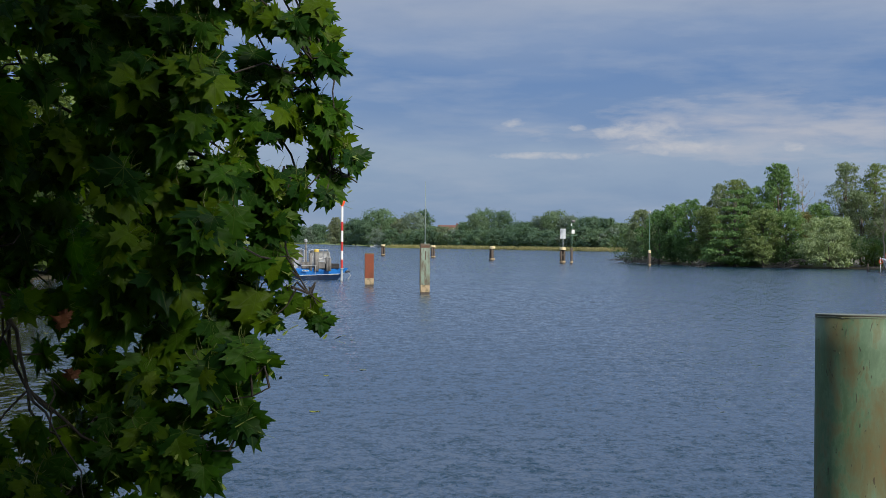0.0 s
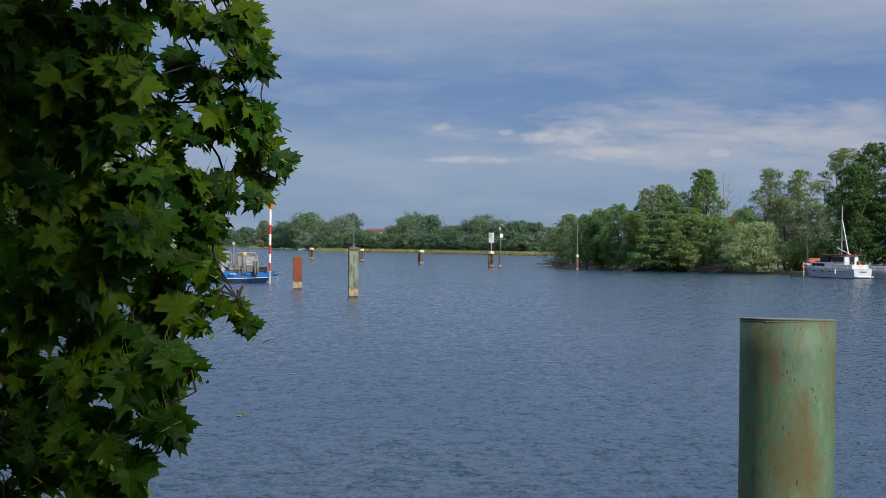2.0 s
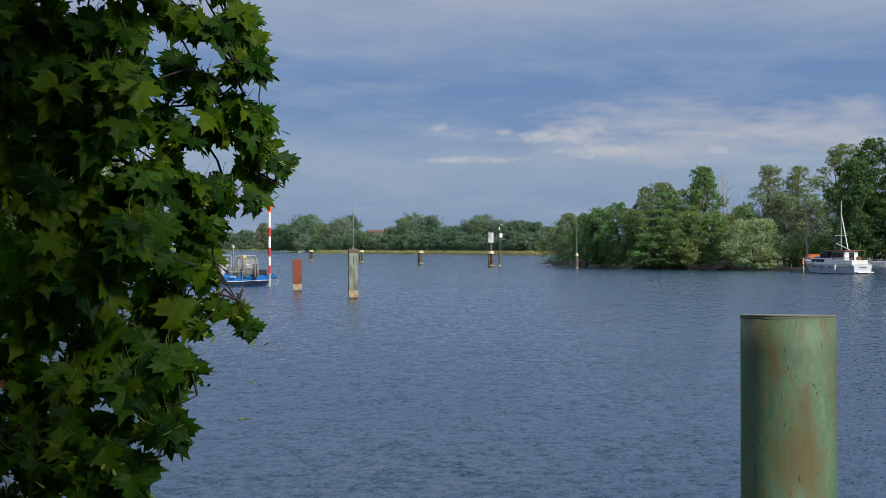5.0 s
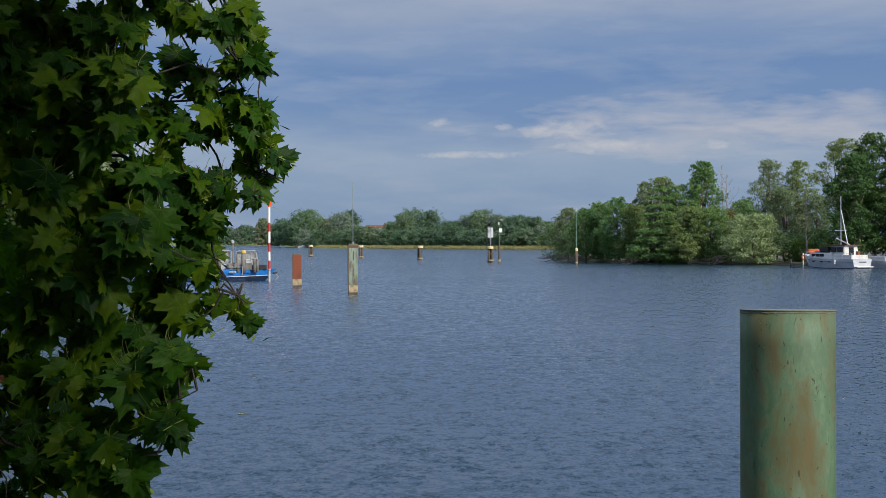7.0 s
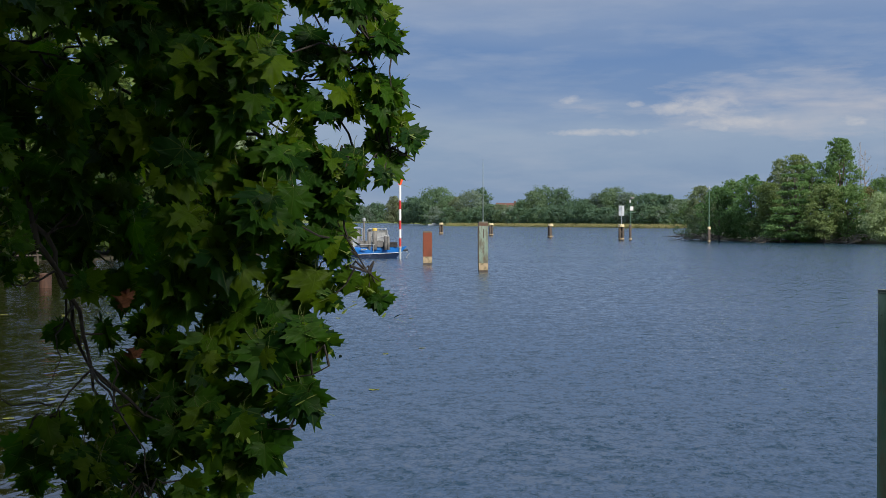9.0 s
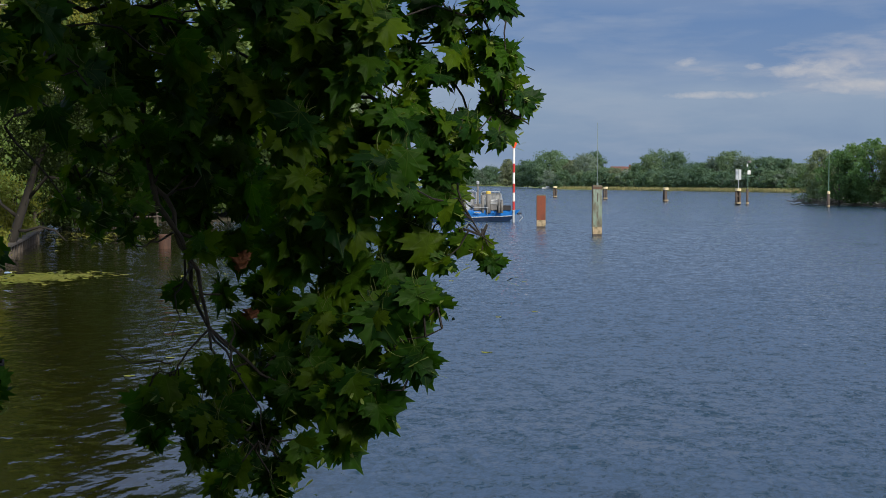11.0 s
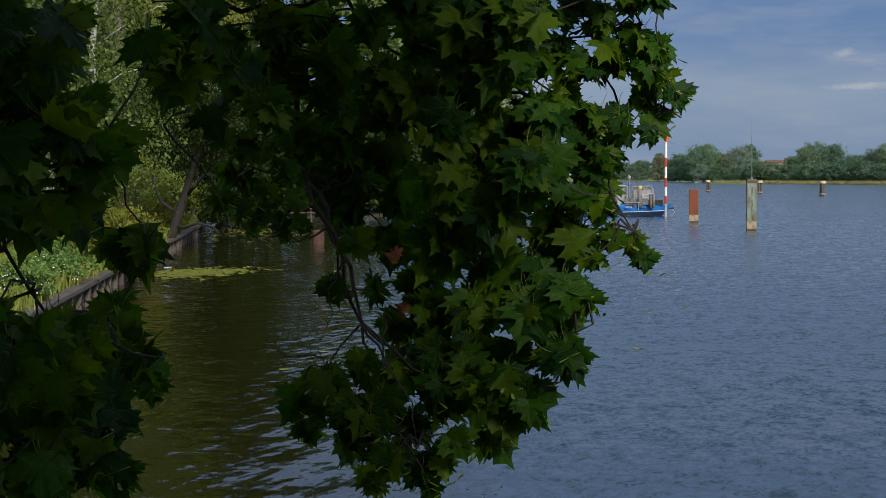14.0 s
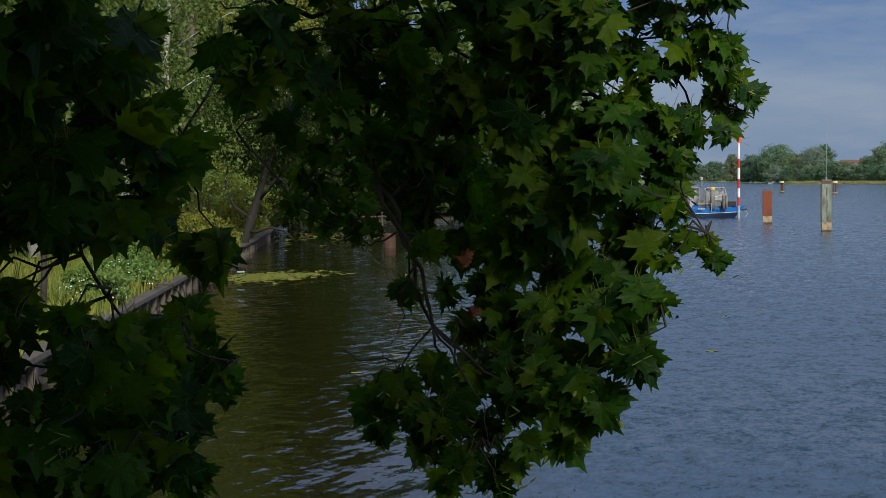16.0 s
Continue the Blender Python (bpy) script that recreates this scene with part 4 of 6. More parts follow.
def near_pile():
    t = thing("mooring_pile", at(*NEAR_PILE), "round steel mooring pile with worn green paint and rust runs", "mooring pile", turn=20)
    away = Matrix.Rotation(radians(-20), 3, "Z") @ at(NEAR_PILE[0], 1.0)

    def slant(bm):
        """The head is cut a little askew: it falls off on the water side."""
        for q in bm.verts:
            if q.co.z > PILE_TOP - 0.1:
                q.co.z -= 0.034 * (q.co.x * away.x + q.co.y * away.y)
        return bm

    bm = lathe([(0.35, -2.0), (0.35, 1.2), (0.353, 1.21), (0.35, 1.22), (0.35, PILE_TOP - 0.25), (0.35, PILE_TOP - 0.014)], 72)
    part("shaft", slant(bm), M_PILE, t, smooth=True)
    # a lumpy weld under the lid
    r = random.Random(8)
    bm = lathe([(0.338, PILE_TOP - 0.026), (0.3525, PILE_TOP - 0.022), (0.3535, PILE_TOP - 0.015), (0.338, PILE_TOP - 0.012)], 120)
    for q in bm.verts:
        lump = max(0.0, math.sin(9 * math.atan2(q.co.y, q.co.x)) * 0.6 + r.uniform(-0.5, 0.8))
        q.co.z += r.uniform(-0.003, 0.001) - 0.006 * lump
        q.co.x *= 1 + 0.003 * lump
    part("weld_seam", slant(bm), M_CAPPLATE, t, "pale flaking weld bead")
    # a flush dark ring that paints the shadow line under the lid
    part("shadow_gap", slant(lathe([(0.33, PILE_TOP - 0.014), (0.3505, PILE_TOP - 0.013), (0.3505, PILE_TOP - 0.007), (0.33, PILE_TOP - 0.006)], 72)), M_OLDWOOD, t, "dark joint ring, the shadow under the lid put into its colour")
    part("cap_plate", slant(lathe([(0.34, PILE_TOP - 0.008), (0.354, PILE_TOP - 0.007), (0.354, PILE_TOP - 0.001), (0.351, PILE_TOP), (0.05, PILE_TOP)], 72)), M_CAPPLATE, t, "flat pale grey-green cap plate")
    for k in range(14):
        a, z, w = radians(r.uniform(165, 250)), PILE_TOP - 0.04 - 0.75 * r.random() ** 2.2, r.uniform(0.002, 0.0045)
        bm = bmesh.new()
        bmesh.ops.create_icosphere(bm, subdivisions=1, radius=w, matrix=Matrix.Translation((0.351 * math.cos(a), 0.351 * math.sin(a), z)) @ Matrix.Diagonal((1, 1, r.uniform(1.0, 2.6), 1)))
        part("paint_blister", bm, M_PILE, t, smooth=True)


M_CAPPLATE = worn("chalky_grey_green_paint", (0.15, 0.165, 0.125), (0.09, 0.075, 0.045), 9, 0.75, bump=0.3)
NEAR_PILE = (-16.19, 11.17)
PILE_TOP = 2.775
near_pile()


for i, az in enumerate((-10.22, -10.79)):
    q = thing("mooring_stake", at(az, 199.0), "thin pale stake standing at the island bank", "stake", "stakes at the island")
    part("shaft", tubed([(0, 0, -0.8), (0.03, 0, 1.5 - 0.4 * i)], [0.05, 0.04], 8), M_DEADWOOD, q, smooth=True)
    part("head", lathe([(0.05, 1.42 - 0.4 * i), (0.06, 1.5 - 0.4 * i), (0.03, 1.56 - 0.4 * i)], 8), M_GREYPOST, q)


def box_pile(place, wide, top, paint, label, turn, mast=0.0, tide=0.55):
    """A pile of two steel sections welded to a box, with flanges that stand proud at the corners."""
    t = thing("box_pile", place, label, "mooring pile", turn=turn)
    h = wide / 2
    bm = boxed(-h * 0.94, h * 0.94, -h, h, tide, top - 0.05, bevel=0.012)
    part("shaft", bm, paint, t)
    for sx in (-1, 1):
        for sy in (-1, 1):
            part("flange", boxed(sx * h * 0.94 - 0.03 * (sx < 0), sx * h * 0.94 + 0.02 * (sx > 0), sy * h * 0.55 - 0.12, sy * h * 0.55 + 0.12, tide, top - 0.08), M_FLANGE, t)
    if mast:
        r = random.Random(4)
        for k in range(22):
            z = tide + 0.05 + (top - tide - 0.75) * r.random()
            x = r.gauss(-0.01, 0.025)
            part("rust_flake", boxed(x - r.uniform(0.008, 0.03), x + r.uniform(0.008, 0.03), -h - 0.003 - 0.0006 * k, -h + 0.01, z, z + r.uniform(0.08, 0.45), bevel=0.002), M_FLANGE if k % 3 else M_OLDWOOD, t)
        part("rust_collar", boxed(-h * 0.955, h * 0.955, -h * 1.01, h * 1.01, top - 0.26, top - 0.10, bevel=0.01), M_RUSTDARK, t, "rust-brown band under the top plate")
    part("cap", boxed(-h * 0.97, h * 0.97, -h * 1.02, h * 1.02, top - 0.10, top, bevel=0.015), M_FLANGE, t, "stained top plate")
    part("tide_band", boxed(-h * 0.985, h * 0.985, -h * 1.02, h * 1.02, 0.10, tide, bevel=0.01), M_TIDE, t, "pale band above the waterline")
    part("foot", boxed(-h * 0.95, h * 0.95, -h, h, -2.0, 0.10), M_OLDWOOD, t, "dark wet foot")
    if mast:
        m = part("mast", tubed([(0, 0, top - 0.05), (0, 0, top + 1.2), (0, 0, mast)], [0.036, 0.030, 0.014], 8), M_MAST, t, "thin grey-green metal mast", smooth=True)
        part("mast_foot", tubed([(0, 0, top - 0.02), (0, 0, top + 0.12)], 0.07, 8), M_MAST, m)
    return t


box_pile(at(0.71, 90.0), 0.58, 3.10, M_PILE_FAR, "steel box pile with flaking pale green paint carrying a thin mast", 6, mast=6.95)
box_pile(at(2.90, 104.9), 0.66, 2.37, M_RUST, "rusty red-brown steel box pile with a pale foot", 4)


def timber_dolphin(place, top, label, turn, board=False):
    t = thing("timber_dolphin", place, label, "dolphin", "timber dolphins", turn)
    r = random.Random(int(abs(place[0]) * 10))
    for x, y in ((-0.24, 0), (0.24, 0.03), (0.0, 0.34)):
        part("post", tubed([(x * 1.15, y * 1.15, -1.5), (x, y, top - 0.02)], [0.19, 0.17], 9), M_OLDWOOD, t, smooth=True)
    part("cross_beam", boxed(-0.42, 0.42, -0.14, -0.20 + 0.14, top * 0.48, top * 0.48 + 0.2, bevel=0.02), M_OLDWOOD, t)
    part("cap", lathe([(0.46, top - 0.34), (0.47, top - 0.05), (0.40, top + 0.05)], 12), M_CAP, t, "pale yellow cap")
    part("tide_band", lathe([(0.47, 0.12), (0.47, 0.38)], 12), M_TIDE, t, "pale band above the waterline")
    if board:
        p = part("sign_post", tubed([(0.05, 0, top), (0.05, 0, top + 1.8)], 0.055, 8), M_GALV, t)
        for x in (-0.41, 0.02):
            s = part("sign_board", boxed(x, x + 0.40, -0.10, -0.06, top + 1.35, top + 2.85, bevel=0.01), M_SIGN, t, "pale grey sign board")
            part("rail", boxed(x, x + 0.40, -0.06, -0.02, top + 1.9, top + 1.98), M_GALV, s)
    return t


timber_dolphin(at(2.36, 306.5), 2.35, "dark timber dolphin with a pale cap", 10)
timber_dolphin(at(0.39, 274.9), 2.35, "dark timber dolphin with a pale cap", 40)
timber_dolphin(at(-1.95, 245.4), 2.35, "dark timber dolphin with a pale cap", 70)
timber_dolphin(at(-4.71, 219.5), 2.35, "dark timber dolphin carrying a pale sign board", 4, True)


def instrument_pile():
    t = thing("gauge_pile", at(-5.06, 217.0), "slim dark pile with a mast and measuring instruments", "pile")
    part("post", tubed([(0, 0, -1.5), (0, 0, 2.35)], 0.18, 10), M_OLDWOOD, t, smooth=True)
    part("tide_band", lathe([(0.22, 0.1), (0.22, 0.42)], 12), M_TIDE, t)
    m = part("mast", tubed([(0.05, 0, 2.3), (0.05, 0, 6.1)], 0.05, 8), M_POLEGREEN, t)
    part("arm", boxed(-0.02, 0.85, -0.03, 0.03, 4.15, 4.23), M_POLEGREEN, m)
    part("cabinet", boxed(-0.02, 0.42, -0.16, 0.1, 4.45, 5.05, bevel=0.02), M_WHITE, t, "white instrument cabinet")
    d = part("dish", lathe([(0.05, 0.0), (0.30, 0.10), (0.33, 0.32), (0.22, 0.42)], 14), M_GREYPOST, t, "round grey sensor head")
    d.matrix_basis = pose(0.22, 0, 6.05)
    part("sensor", boxed(-0.12, 0.02, -0.06, 0.06, 5.6, 6.0, bevel=0.02), M_WHITE, t)


instrument_pile()


def light_pile():
    t = thing("light_pile", at(-8.09, 199.6), "dark pile with a pale yellow band and a green lamp mast", "pile")
    part("post", tubed([(0, 0, -1.5), (0, 0, 1.85)], 0.19, 10), M_OLDWOOD, t, smooth=True)
    part("tide_band", lathe([(0.20, 0.08), (0.20, 0.33)], 12), M_TIDE, t)
    part("yellow_band", lathe([(0.21, 1.80), (0.21, 2.10), (0.17, 2.15)], 12), M_CAP, t, "pale yellow band round the pile head")
    m = part("mast", tubed([(0, 0, 2.1), (0, 0, 7.3)], [0.07, 0.05], 8), M_POLEGREEN, t)
    part("lamp", lathe([(0.05, 7.2), (0.13, 7.25), (0.13, 7.5), (0.04, 7.6)], 10), M_GALV, t, "small lamp on the mast top")
    part("bracket", boxed(-0.35, 0.05, -0.02, 0.02, 6.95, 7.0), M_POLEGREEN, m)


light_pile()


def channel_mark():
    t = thing("channel_mark", at(3.98, 118.0), "red and white banded pole with an orange triangle on top", "navigation mark")
    part("foot", tubed([(0, 0, -1.5), (0, 0, 0.95)], 0.10, 10), M_GALV, t, "grey steel foot")
    z = 0.95
    for k in range(6):
        h = (0.75, 0.72, 0.72, 0.90, 0.72, 1.25)[k]
        part("band", tubed([(0, 0, z), (0, 0, z + h)], 0.10, 12), (M_RED, M_WHITE)[k % 2], t, ("red band", "white band")[k % 2], smooth=False)
        z += h
    bm = bmesh.new()
    a = [bm.verts.new((x, -0.03, zz)) for x, zz in ((-0.30, z + 0.52), (0.30, z + 0.52), (0.08, z - 0.02), (-0.08, z - 0.02))]
    b = [bm.verts.new((q.co.x, 0.03, q.co.z)) for q in a]
    bm.faces.new(a)
    bm.faces.new(b[::-1])
    for k in range(4):
        bm.faces.new((a[k], b[k], b[(k + 1) % 4], a[(k + 1) % 4]))
    part("topmark", bm, M_ORANGE, t, "bright orange downward triangle")
    part("collar", tubed([(0, 0, 0.92), (0, 0, 1.02)], 0.15, 10), M_GALV, t)


channel_mark()


# ---------------------------------------------------------------- boats
def hull_mesh(long, beam, side, bow_rise, rake, draught=0.35, stern=0.88, n=18, z0=None, z1=None, out=0.0):
    """A boat's hull, bow at +x. z0 and z1 cut a strake of it from waterline heights (0 to 1 of the side)."""
    bm = bmesh.new()
    rows = []
    lo, hi = (0.0, 1.0) if z0 is None else (z0, z1)
    for i in range(n + 1):
        f = i / n
        w = beam / 2 * min(1.0, stern + (1 - stern) * f * 2) * (1 - max(0, (f - 0.45) / 0.55) ** 2.2)
        h = side + bow_rise * max(0, f - 0.35) ** 2 * 2.4
        row = []
        for s in (-1, 1):
            for q in ((lo, hi) if z0 is not None else (0.0, 0.5, 1.0)):
                z = -draught + (h + draught) * q
                x = -long / 2 + long * f - rake * (1 - q) * f ** 3
                ww = max(0.012, w * (0.78 + 0.22 * q) + out)
                row.append(bm.verts.new((x, s * ww, z)))
        rows.append(row)
    k = len(rows[0]) // 2
    for a, b in zip(rows, rows[1:]):
        for s in (0, k):
            for j in range(k - 1):
                bm.faces.new((a[s + j], b[s + j], b[s + j + 1], a[s + j + 1]))
        if z0 is None:
            bm.faces.new((a[0], a[k], b[k], b[0]))
            bm.faces.new((a[k - 1], b[k - 1], b[2 * k - 1], a[2 * k - 1]))
    if z0 is None:
        bm.faces.new(rows[0][:k] + rows[0][k:][::-1])
        bm.faces.new(rows[-1][:k] + rows[-1][k:][::-1])
    return bm


def hoop_cover(x, wide, high, deep, n=8):
    """A tarpaulin stretched over hoops."""
    bm = bmesh.new()
    rows = []
    for i in range(9):
        sag = 0.06 * (i % 2) + 0.25 * high * abs(i - 4) / 4 * (abs(i - 4) > 2)
        rows.append([bm.verts.new((x + wide * i / 8, -deep / 2 + deep * j / n, (high - sag) * math.sin(math.pi * (0.06 + 0.88 * j / n)) ** 0.6 * (0.94 + 0.06 * math.sin(5 * i + 3 * j)))) for j in range(n + 1)])
    for a, b in zip(rows, rows[1:]):
        for j in range(n):
            bm.faces.new((a[j], a[j + 1], b[j + 1], b[j]))
    bm.faces.new(rows[0])
    bm.faces.new(rows[-1][::-1])
    return bm


def shelter(t, x, wide, high, deep, fore):
    """A deck shelter: a frame of bent tubes, open at the sides, with a sagging white sheet at the back and over the top. fore: the end that curves down."""
    z0, r = 0.92, random.Random(int(x * 10) + 50)
    prof = [(0.0, 0.0), (0.0, 0.55), (0.05, 0.86), (0.16, 1.0), (0.9, 0.98), (1.0, 0.94), (1.0, 0.0)]
    if fore:
        prof = [(1 - f, h) for f, h in prof[::-1]]
    line = [(x + wide * f, high * h) for f, h in prof]
    for y in (-deep / 2, deep / 2):
        part("frame_tube", tubed([(a, y, z0 + h) for a, h in line], 0.035, 6), M_GALV, t)
        for f in (0.35, 0.68):
            part("frame_tube", tubed([(x + wide * f, y, z0), (x + wide * f, y, z0 + high * 0.97)], 0.022, 6), M_GALV, t)
        part("frame_tube", tubed([(x, y, z0 + high * 0.48), (x + wide, y, z0 + high * 0.46)], 0.02, 6), M_GALV, t)
    for f in (0.16, 0.5, 0.9):
        part("frame_tube", tubed([(x + wide * f, -deep / 2, z0 + high), (x + wide * f, deep / 2, z0 + high)], 0.025, 6), M_GALV, t)
    bm = bmesh.new()
    rows = []
    for i in range(10):
        f = i / 9
        rows.append([bm.verts.new((x + wide * (0.05 + 0.9 * f), deep * 0.44 - 0.12 * abs(math.sin(7 * f + j)) * (1 - j / 5), z0 + high * (0.02 + 0.90 * j / 5) + r.uniform(-0.02, 0.02))) for j in range(6)])
    for a, b in zip(rows, rows[1:]):
        for j in range(5):
            bm.faces.new((a[j], b[j], b[j + 1], a[j + 1]))
    bmesh.ops.solidify(bm, geom=bm.faces[:], thickness=0.012)
    c = part("sheet", bm, M_TARP, t, "creased white tarpaulin sheet", smooth=True)
    part("rolled_edge", tubed([(x + wide * 0.06, -deep * 0.46, z0 + high * 0.62), (x + wide * 0.5, -deep * 0.47, z0 + high * 0.50), (x + wide * 0.93, -deep * 0.46, z0 + high * 0.60)], [0.05, 0.08, 0.05], 8), M_TARP, c)


def work_boat():
    mid = at(6.45, 121.5)
    t = thing("work_boat", mid, "blue steel work boat with white tarpaulin covers on deck", "boat", turn=6.3)
    part("hull", hull_mesh(11.6, 2.9, 0.72, 0.25, 1.2), M_NAVY, t, "dark navy hull")
    part("strake", hull_mesh(11.6, 2.9, 0.72, 0.25, 1.2, z0=0.62, z1=1.0, out=0.02), M_BLUE, t, "bright blue upper strake")
    part("rub_rail", hull_mesh(11.66, 2.9, 0.72, 0.25, 1.2, z0=0.60, z1=0.64, out=0.05), M_WHITE, t, "pale rubbing strake")
    part("coaming", boxed(-5.2, 3.6, -1.0, 1.0, 0.65, 0.92, bevel=0.04), M_BLUE, t, "blue hatch coaming")
    part("fore_hatch", boxed(3.6, 4.6, -0.5, 0.5, 0.70, 0.95, bevel=0.06), M_BLUE, t)
    shelter(t, -0.05, 2.15, 1.62, 1.9, False)
    shelter(t, 2.52, 1.72, 1.55, 1.9, True)
    part("dinghy_cover", hoop_cover(-3.9, 3.4, 0.8, 1.5), M_TARP, t, "white covered dinghy on deck").location.z = 0.86
    part("sail_bundle", hoop_cover(-0.45, 1.75, 0.62, 0.9), M_TARP, t, "crumpled white tarpaulin bundle").location = (0, -0.75, 0.80)
    for x0, w, h in ((0.35, 0.6, 0.55), (1.2, 0.5, 0.75), (3.0, 0.7, 0.6)):
        part("deck_locker", boxed(x0, x0 + w, -0.2, 0.5, 0.92, 0.92 + h, bevel=0.03), M_SIGN, t, "pale grey deck locker")
    for x, z, w in ((-4.6, 0.92, 0.7), (1.9, 0.92, 0.55), (2.2, 0.92, 0.4), (3.3, 0.92, 0.5)):
        part("deck_crate", boxed(x, x + w, -1.1, -0.4, z, z + 0.55, bevel=0.03), M_GREYPOST, t)
    b = part("pallet_stack", boxed(3.7, 5.0, -0.6, 0.6, 1.20, 1.32, bevel=0.02), M_BLACK, t, "black stack of flat pallets")
    for k in range(4):
        part("slat", boxed(3.7, 5.0, -0.6 + 0.3 * k, -0.4 + 0.3 * k, 0.93, 1.18), M_BLACK, b)
    for x in (-5.2, -3.6, -2.0, -0.2, 1.4, 3.0):
        part("stanchion", tubed([(x, -1.28, 0.5), (x, -1.28, 1.15)], 0.025, 6), M_GALV, t)
    part("hand_rail", tubed([(-5.3, -1.28, 1.15), (3.1, -1.28, 1.15)], 0.025, 6), M_GALV, t)
    for x, top, w in ((1.13, 2.26, 0.15), (2.63, 2.20, 0.14), (3.10, 2.30, 0.20), (3.98, 1.85, 0.13), (4.22, 1.80, 0.12)):
        p = part("deck_post", tubed([(x, -1.02, 0.70), (x, -1.02, top)], [w, w * 0.92], 10), M_GREYPOST, t, "grey weathered timber post", smooth=True)
        if w == 0.20:
            part("post_head", lathe([(0.205, top - 0.02), (0.205, top + 0.16), (0.15, top + 0.22)], 12), M_YELLOW, p, "yellow post head").location = (x, -1.02, 0)
    m = part("lamp_mast", tubed([(2.22, -0.9, 0.9), (2.22, -0.9, 3.1)], [0.10, 0.07], 8), M_GREYPOST, t, "grey mast with a lamp")
    part("lamp", lathe([(0.05, 3.08), (0.14, 3.12), (0.14, 3.3), (0.05, 3.36)], 10), M_GALV, m).location = (2.22, -0.9, 0)
    part("name_board", boxed(1.95, 2.45, -1.50, -1.46, 0.69, 0.80), M_SIGN, t, "white board with unreadable lettering")
    for k in range(4):
        part("letter_bar", boxed(1.99 + 0.11 * k, 2.07 + 0.11 * k, -1.515, -1.502, 0.71, 0.78), M_GREYPOST, t)
    part("anchor_chain", tubed([(5.7, 0, 0.6), (6.0, 0, 0.35), (5.5, 0, -0.3)], 0.03, 6), M_GALV, t)
    part("bow_fender", tubed([(5.55, -0.2, 0.62), (5.85, 0, 0.66), (5.55, 0.2, 0.62)], 0.07, 8), M_BLACK, t)


work_boat()


def cruiser():
    b0, b1 = at(-16.97, 173.6), at(-19.26, 167.4)
    mid = (b0 + b1) / 2
    t = thing("cabin_cruiser", mid + Vector((-0.45, 0.9, 0)), "white motor cruiser with a dark red wheelhouse roof and mast", "boat", turn=116)
    part("hull", hull_mesh(9.2, 3.1, 1.05, 0.55, 1.1, stern=0.92), M_GREYHULL, t, "grey-white hull")
    part("topside", hull_mesh(9.2, 3.1, 1.05, 0.55, 1.1, stern=0.92, z0=0.80, z1=1.01, out=0.02), M_GEL, t, "white topside band")
    part("rub_rail", hull_mesh(9.25, 3.1, 1.05, 0.55, 1.1, stern=0.92, z0=0.78, z1=0.81, out=0.05), M_GREYPOST, t)
    part("boot_stripe", hull_mesh(9.2, 3.1, 1.05, 0.55, 1.1, stern=0.92, z0=0.24, z1=0.30, out=0.015), M_NAVY, t)

    def cabin(x0, x1, w, z0, z1, slope, rear=0.05):
        bm = bmesh.new()
        v = []
        for s in (-1, 1):
            v += [bm.verts.new(q) for q in ((x0, s * w, z0), (x1, s * w * 0.86, z0), (x1 - slope, s * w * 0.8, z1), (x0 + rear, s * w * 0.93, z1))]
        for q in ((0, 1, 2, 3), (7, 6, 5, 4), (0, 4, 5, 1), (1, 5, 6, 2), (2, 6, 7, 3), (3, 7, 4, 0)):
            bm.faces.new([v[i] for i in q])
        bmesh.ops.bevel(bm, geom=bm.edges[:], offset=0.05, segments=2, affect="EDGES")
        return bm

    part("cabin", cabin(-1.2, 3.1, 1.25, 1.05, 1.78, 0.7), M_GEL, t, "low white fore cabin")
    for k in range(3):
        part("cabin_window", boxed(0.2 + 0.72 * k, 0.82 + 0.72 * k, 1.08 - 0.06 * k, 1.19 - 0.05 * k, 1.32, 1.64, bevel=0.01), M_GLASS, t)
    part("after_cabin", boxed(-4.2, -1.2, -1.25, 1.25, 1.05, 1.55, bevel=0.06), M_GEL, t)
    wh = part("wheelhouse", cabin(-2.9, -0.4, 1.1, 1.5, 2.55, 0.35), M_GEL, t, "white wheelhouse")
    for x0, x1 in ((-2.7, -1.75), (-1.6, -0.85)):
        part("window", boxed(x0, x1, 1.02, 1.12, 1.85, 2.42, bevel=0.02), M_GLASS, wh)
    part("windscreen", boxed(-0.72, -0.58, -0.8, 0.8, 1.85, 2.42, bevel=0.02), M_GLASS, wh)
    part("rear_door", boxed(-2.96, -2.88, -0.35, 0.35, 1.55, 2.4, bevel=0.02), M_GLASS, wh)
    part("roof", boxed(-3.15, 0.5, -1.2, 1.2, 2.55, 2.66, bevel=0.04), M_DARKRED, t, "dark red wheelhouse roof")
    part("sprayhood", boxed(-0.4, 1.1, -1.05, 1.05, 1.78, 2.45, bevel=0.2), M_BLACK, t, "dark canvas spray hood")
    m = part("mast", tubed([(-1.3, 0, 2.6), (-1.3, 0, 8.2)], [0.07, 0.04], 8), M_GALV, t, "pale mast")
    part("spreader", tubed([(-1.3, -0.9, 4.3), (-1.3, 0.9, 4.3)], 0.03, 6), M_GALV, m)
    part("stay", tubed([(-2.4, 0, 2.6), (-1.35, 0, 6.6)], 0.05, 6), M_WHITE, t)
    part("boom", tubed([(-2.6, 0, 2.7), (-0.6, 0, 3.4)], 0.07, 8), M_WHITE, t, "furled white boom")
    for x in (-4.3, -3.6, -2.9, 2.4, 3.2, 4.0):
        for s in (-1, 1):
            w = 1.35 if x < 0 else 1.25 - 0.22 * (x - 2)
            part("stanchion", tubed([(x, s * w, 1.1), (x, s * w, 1.75)], 0.02, 6), M_GALV, t)
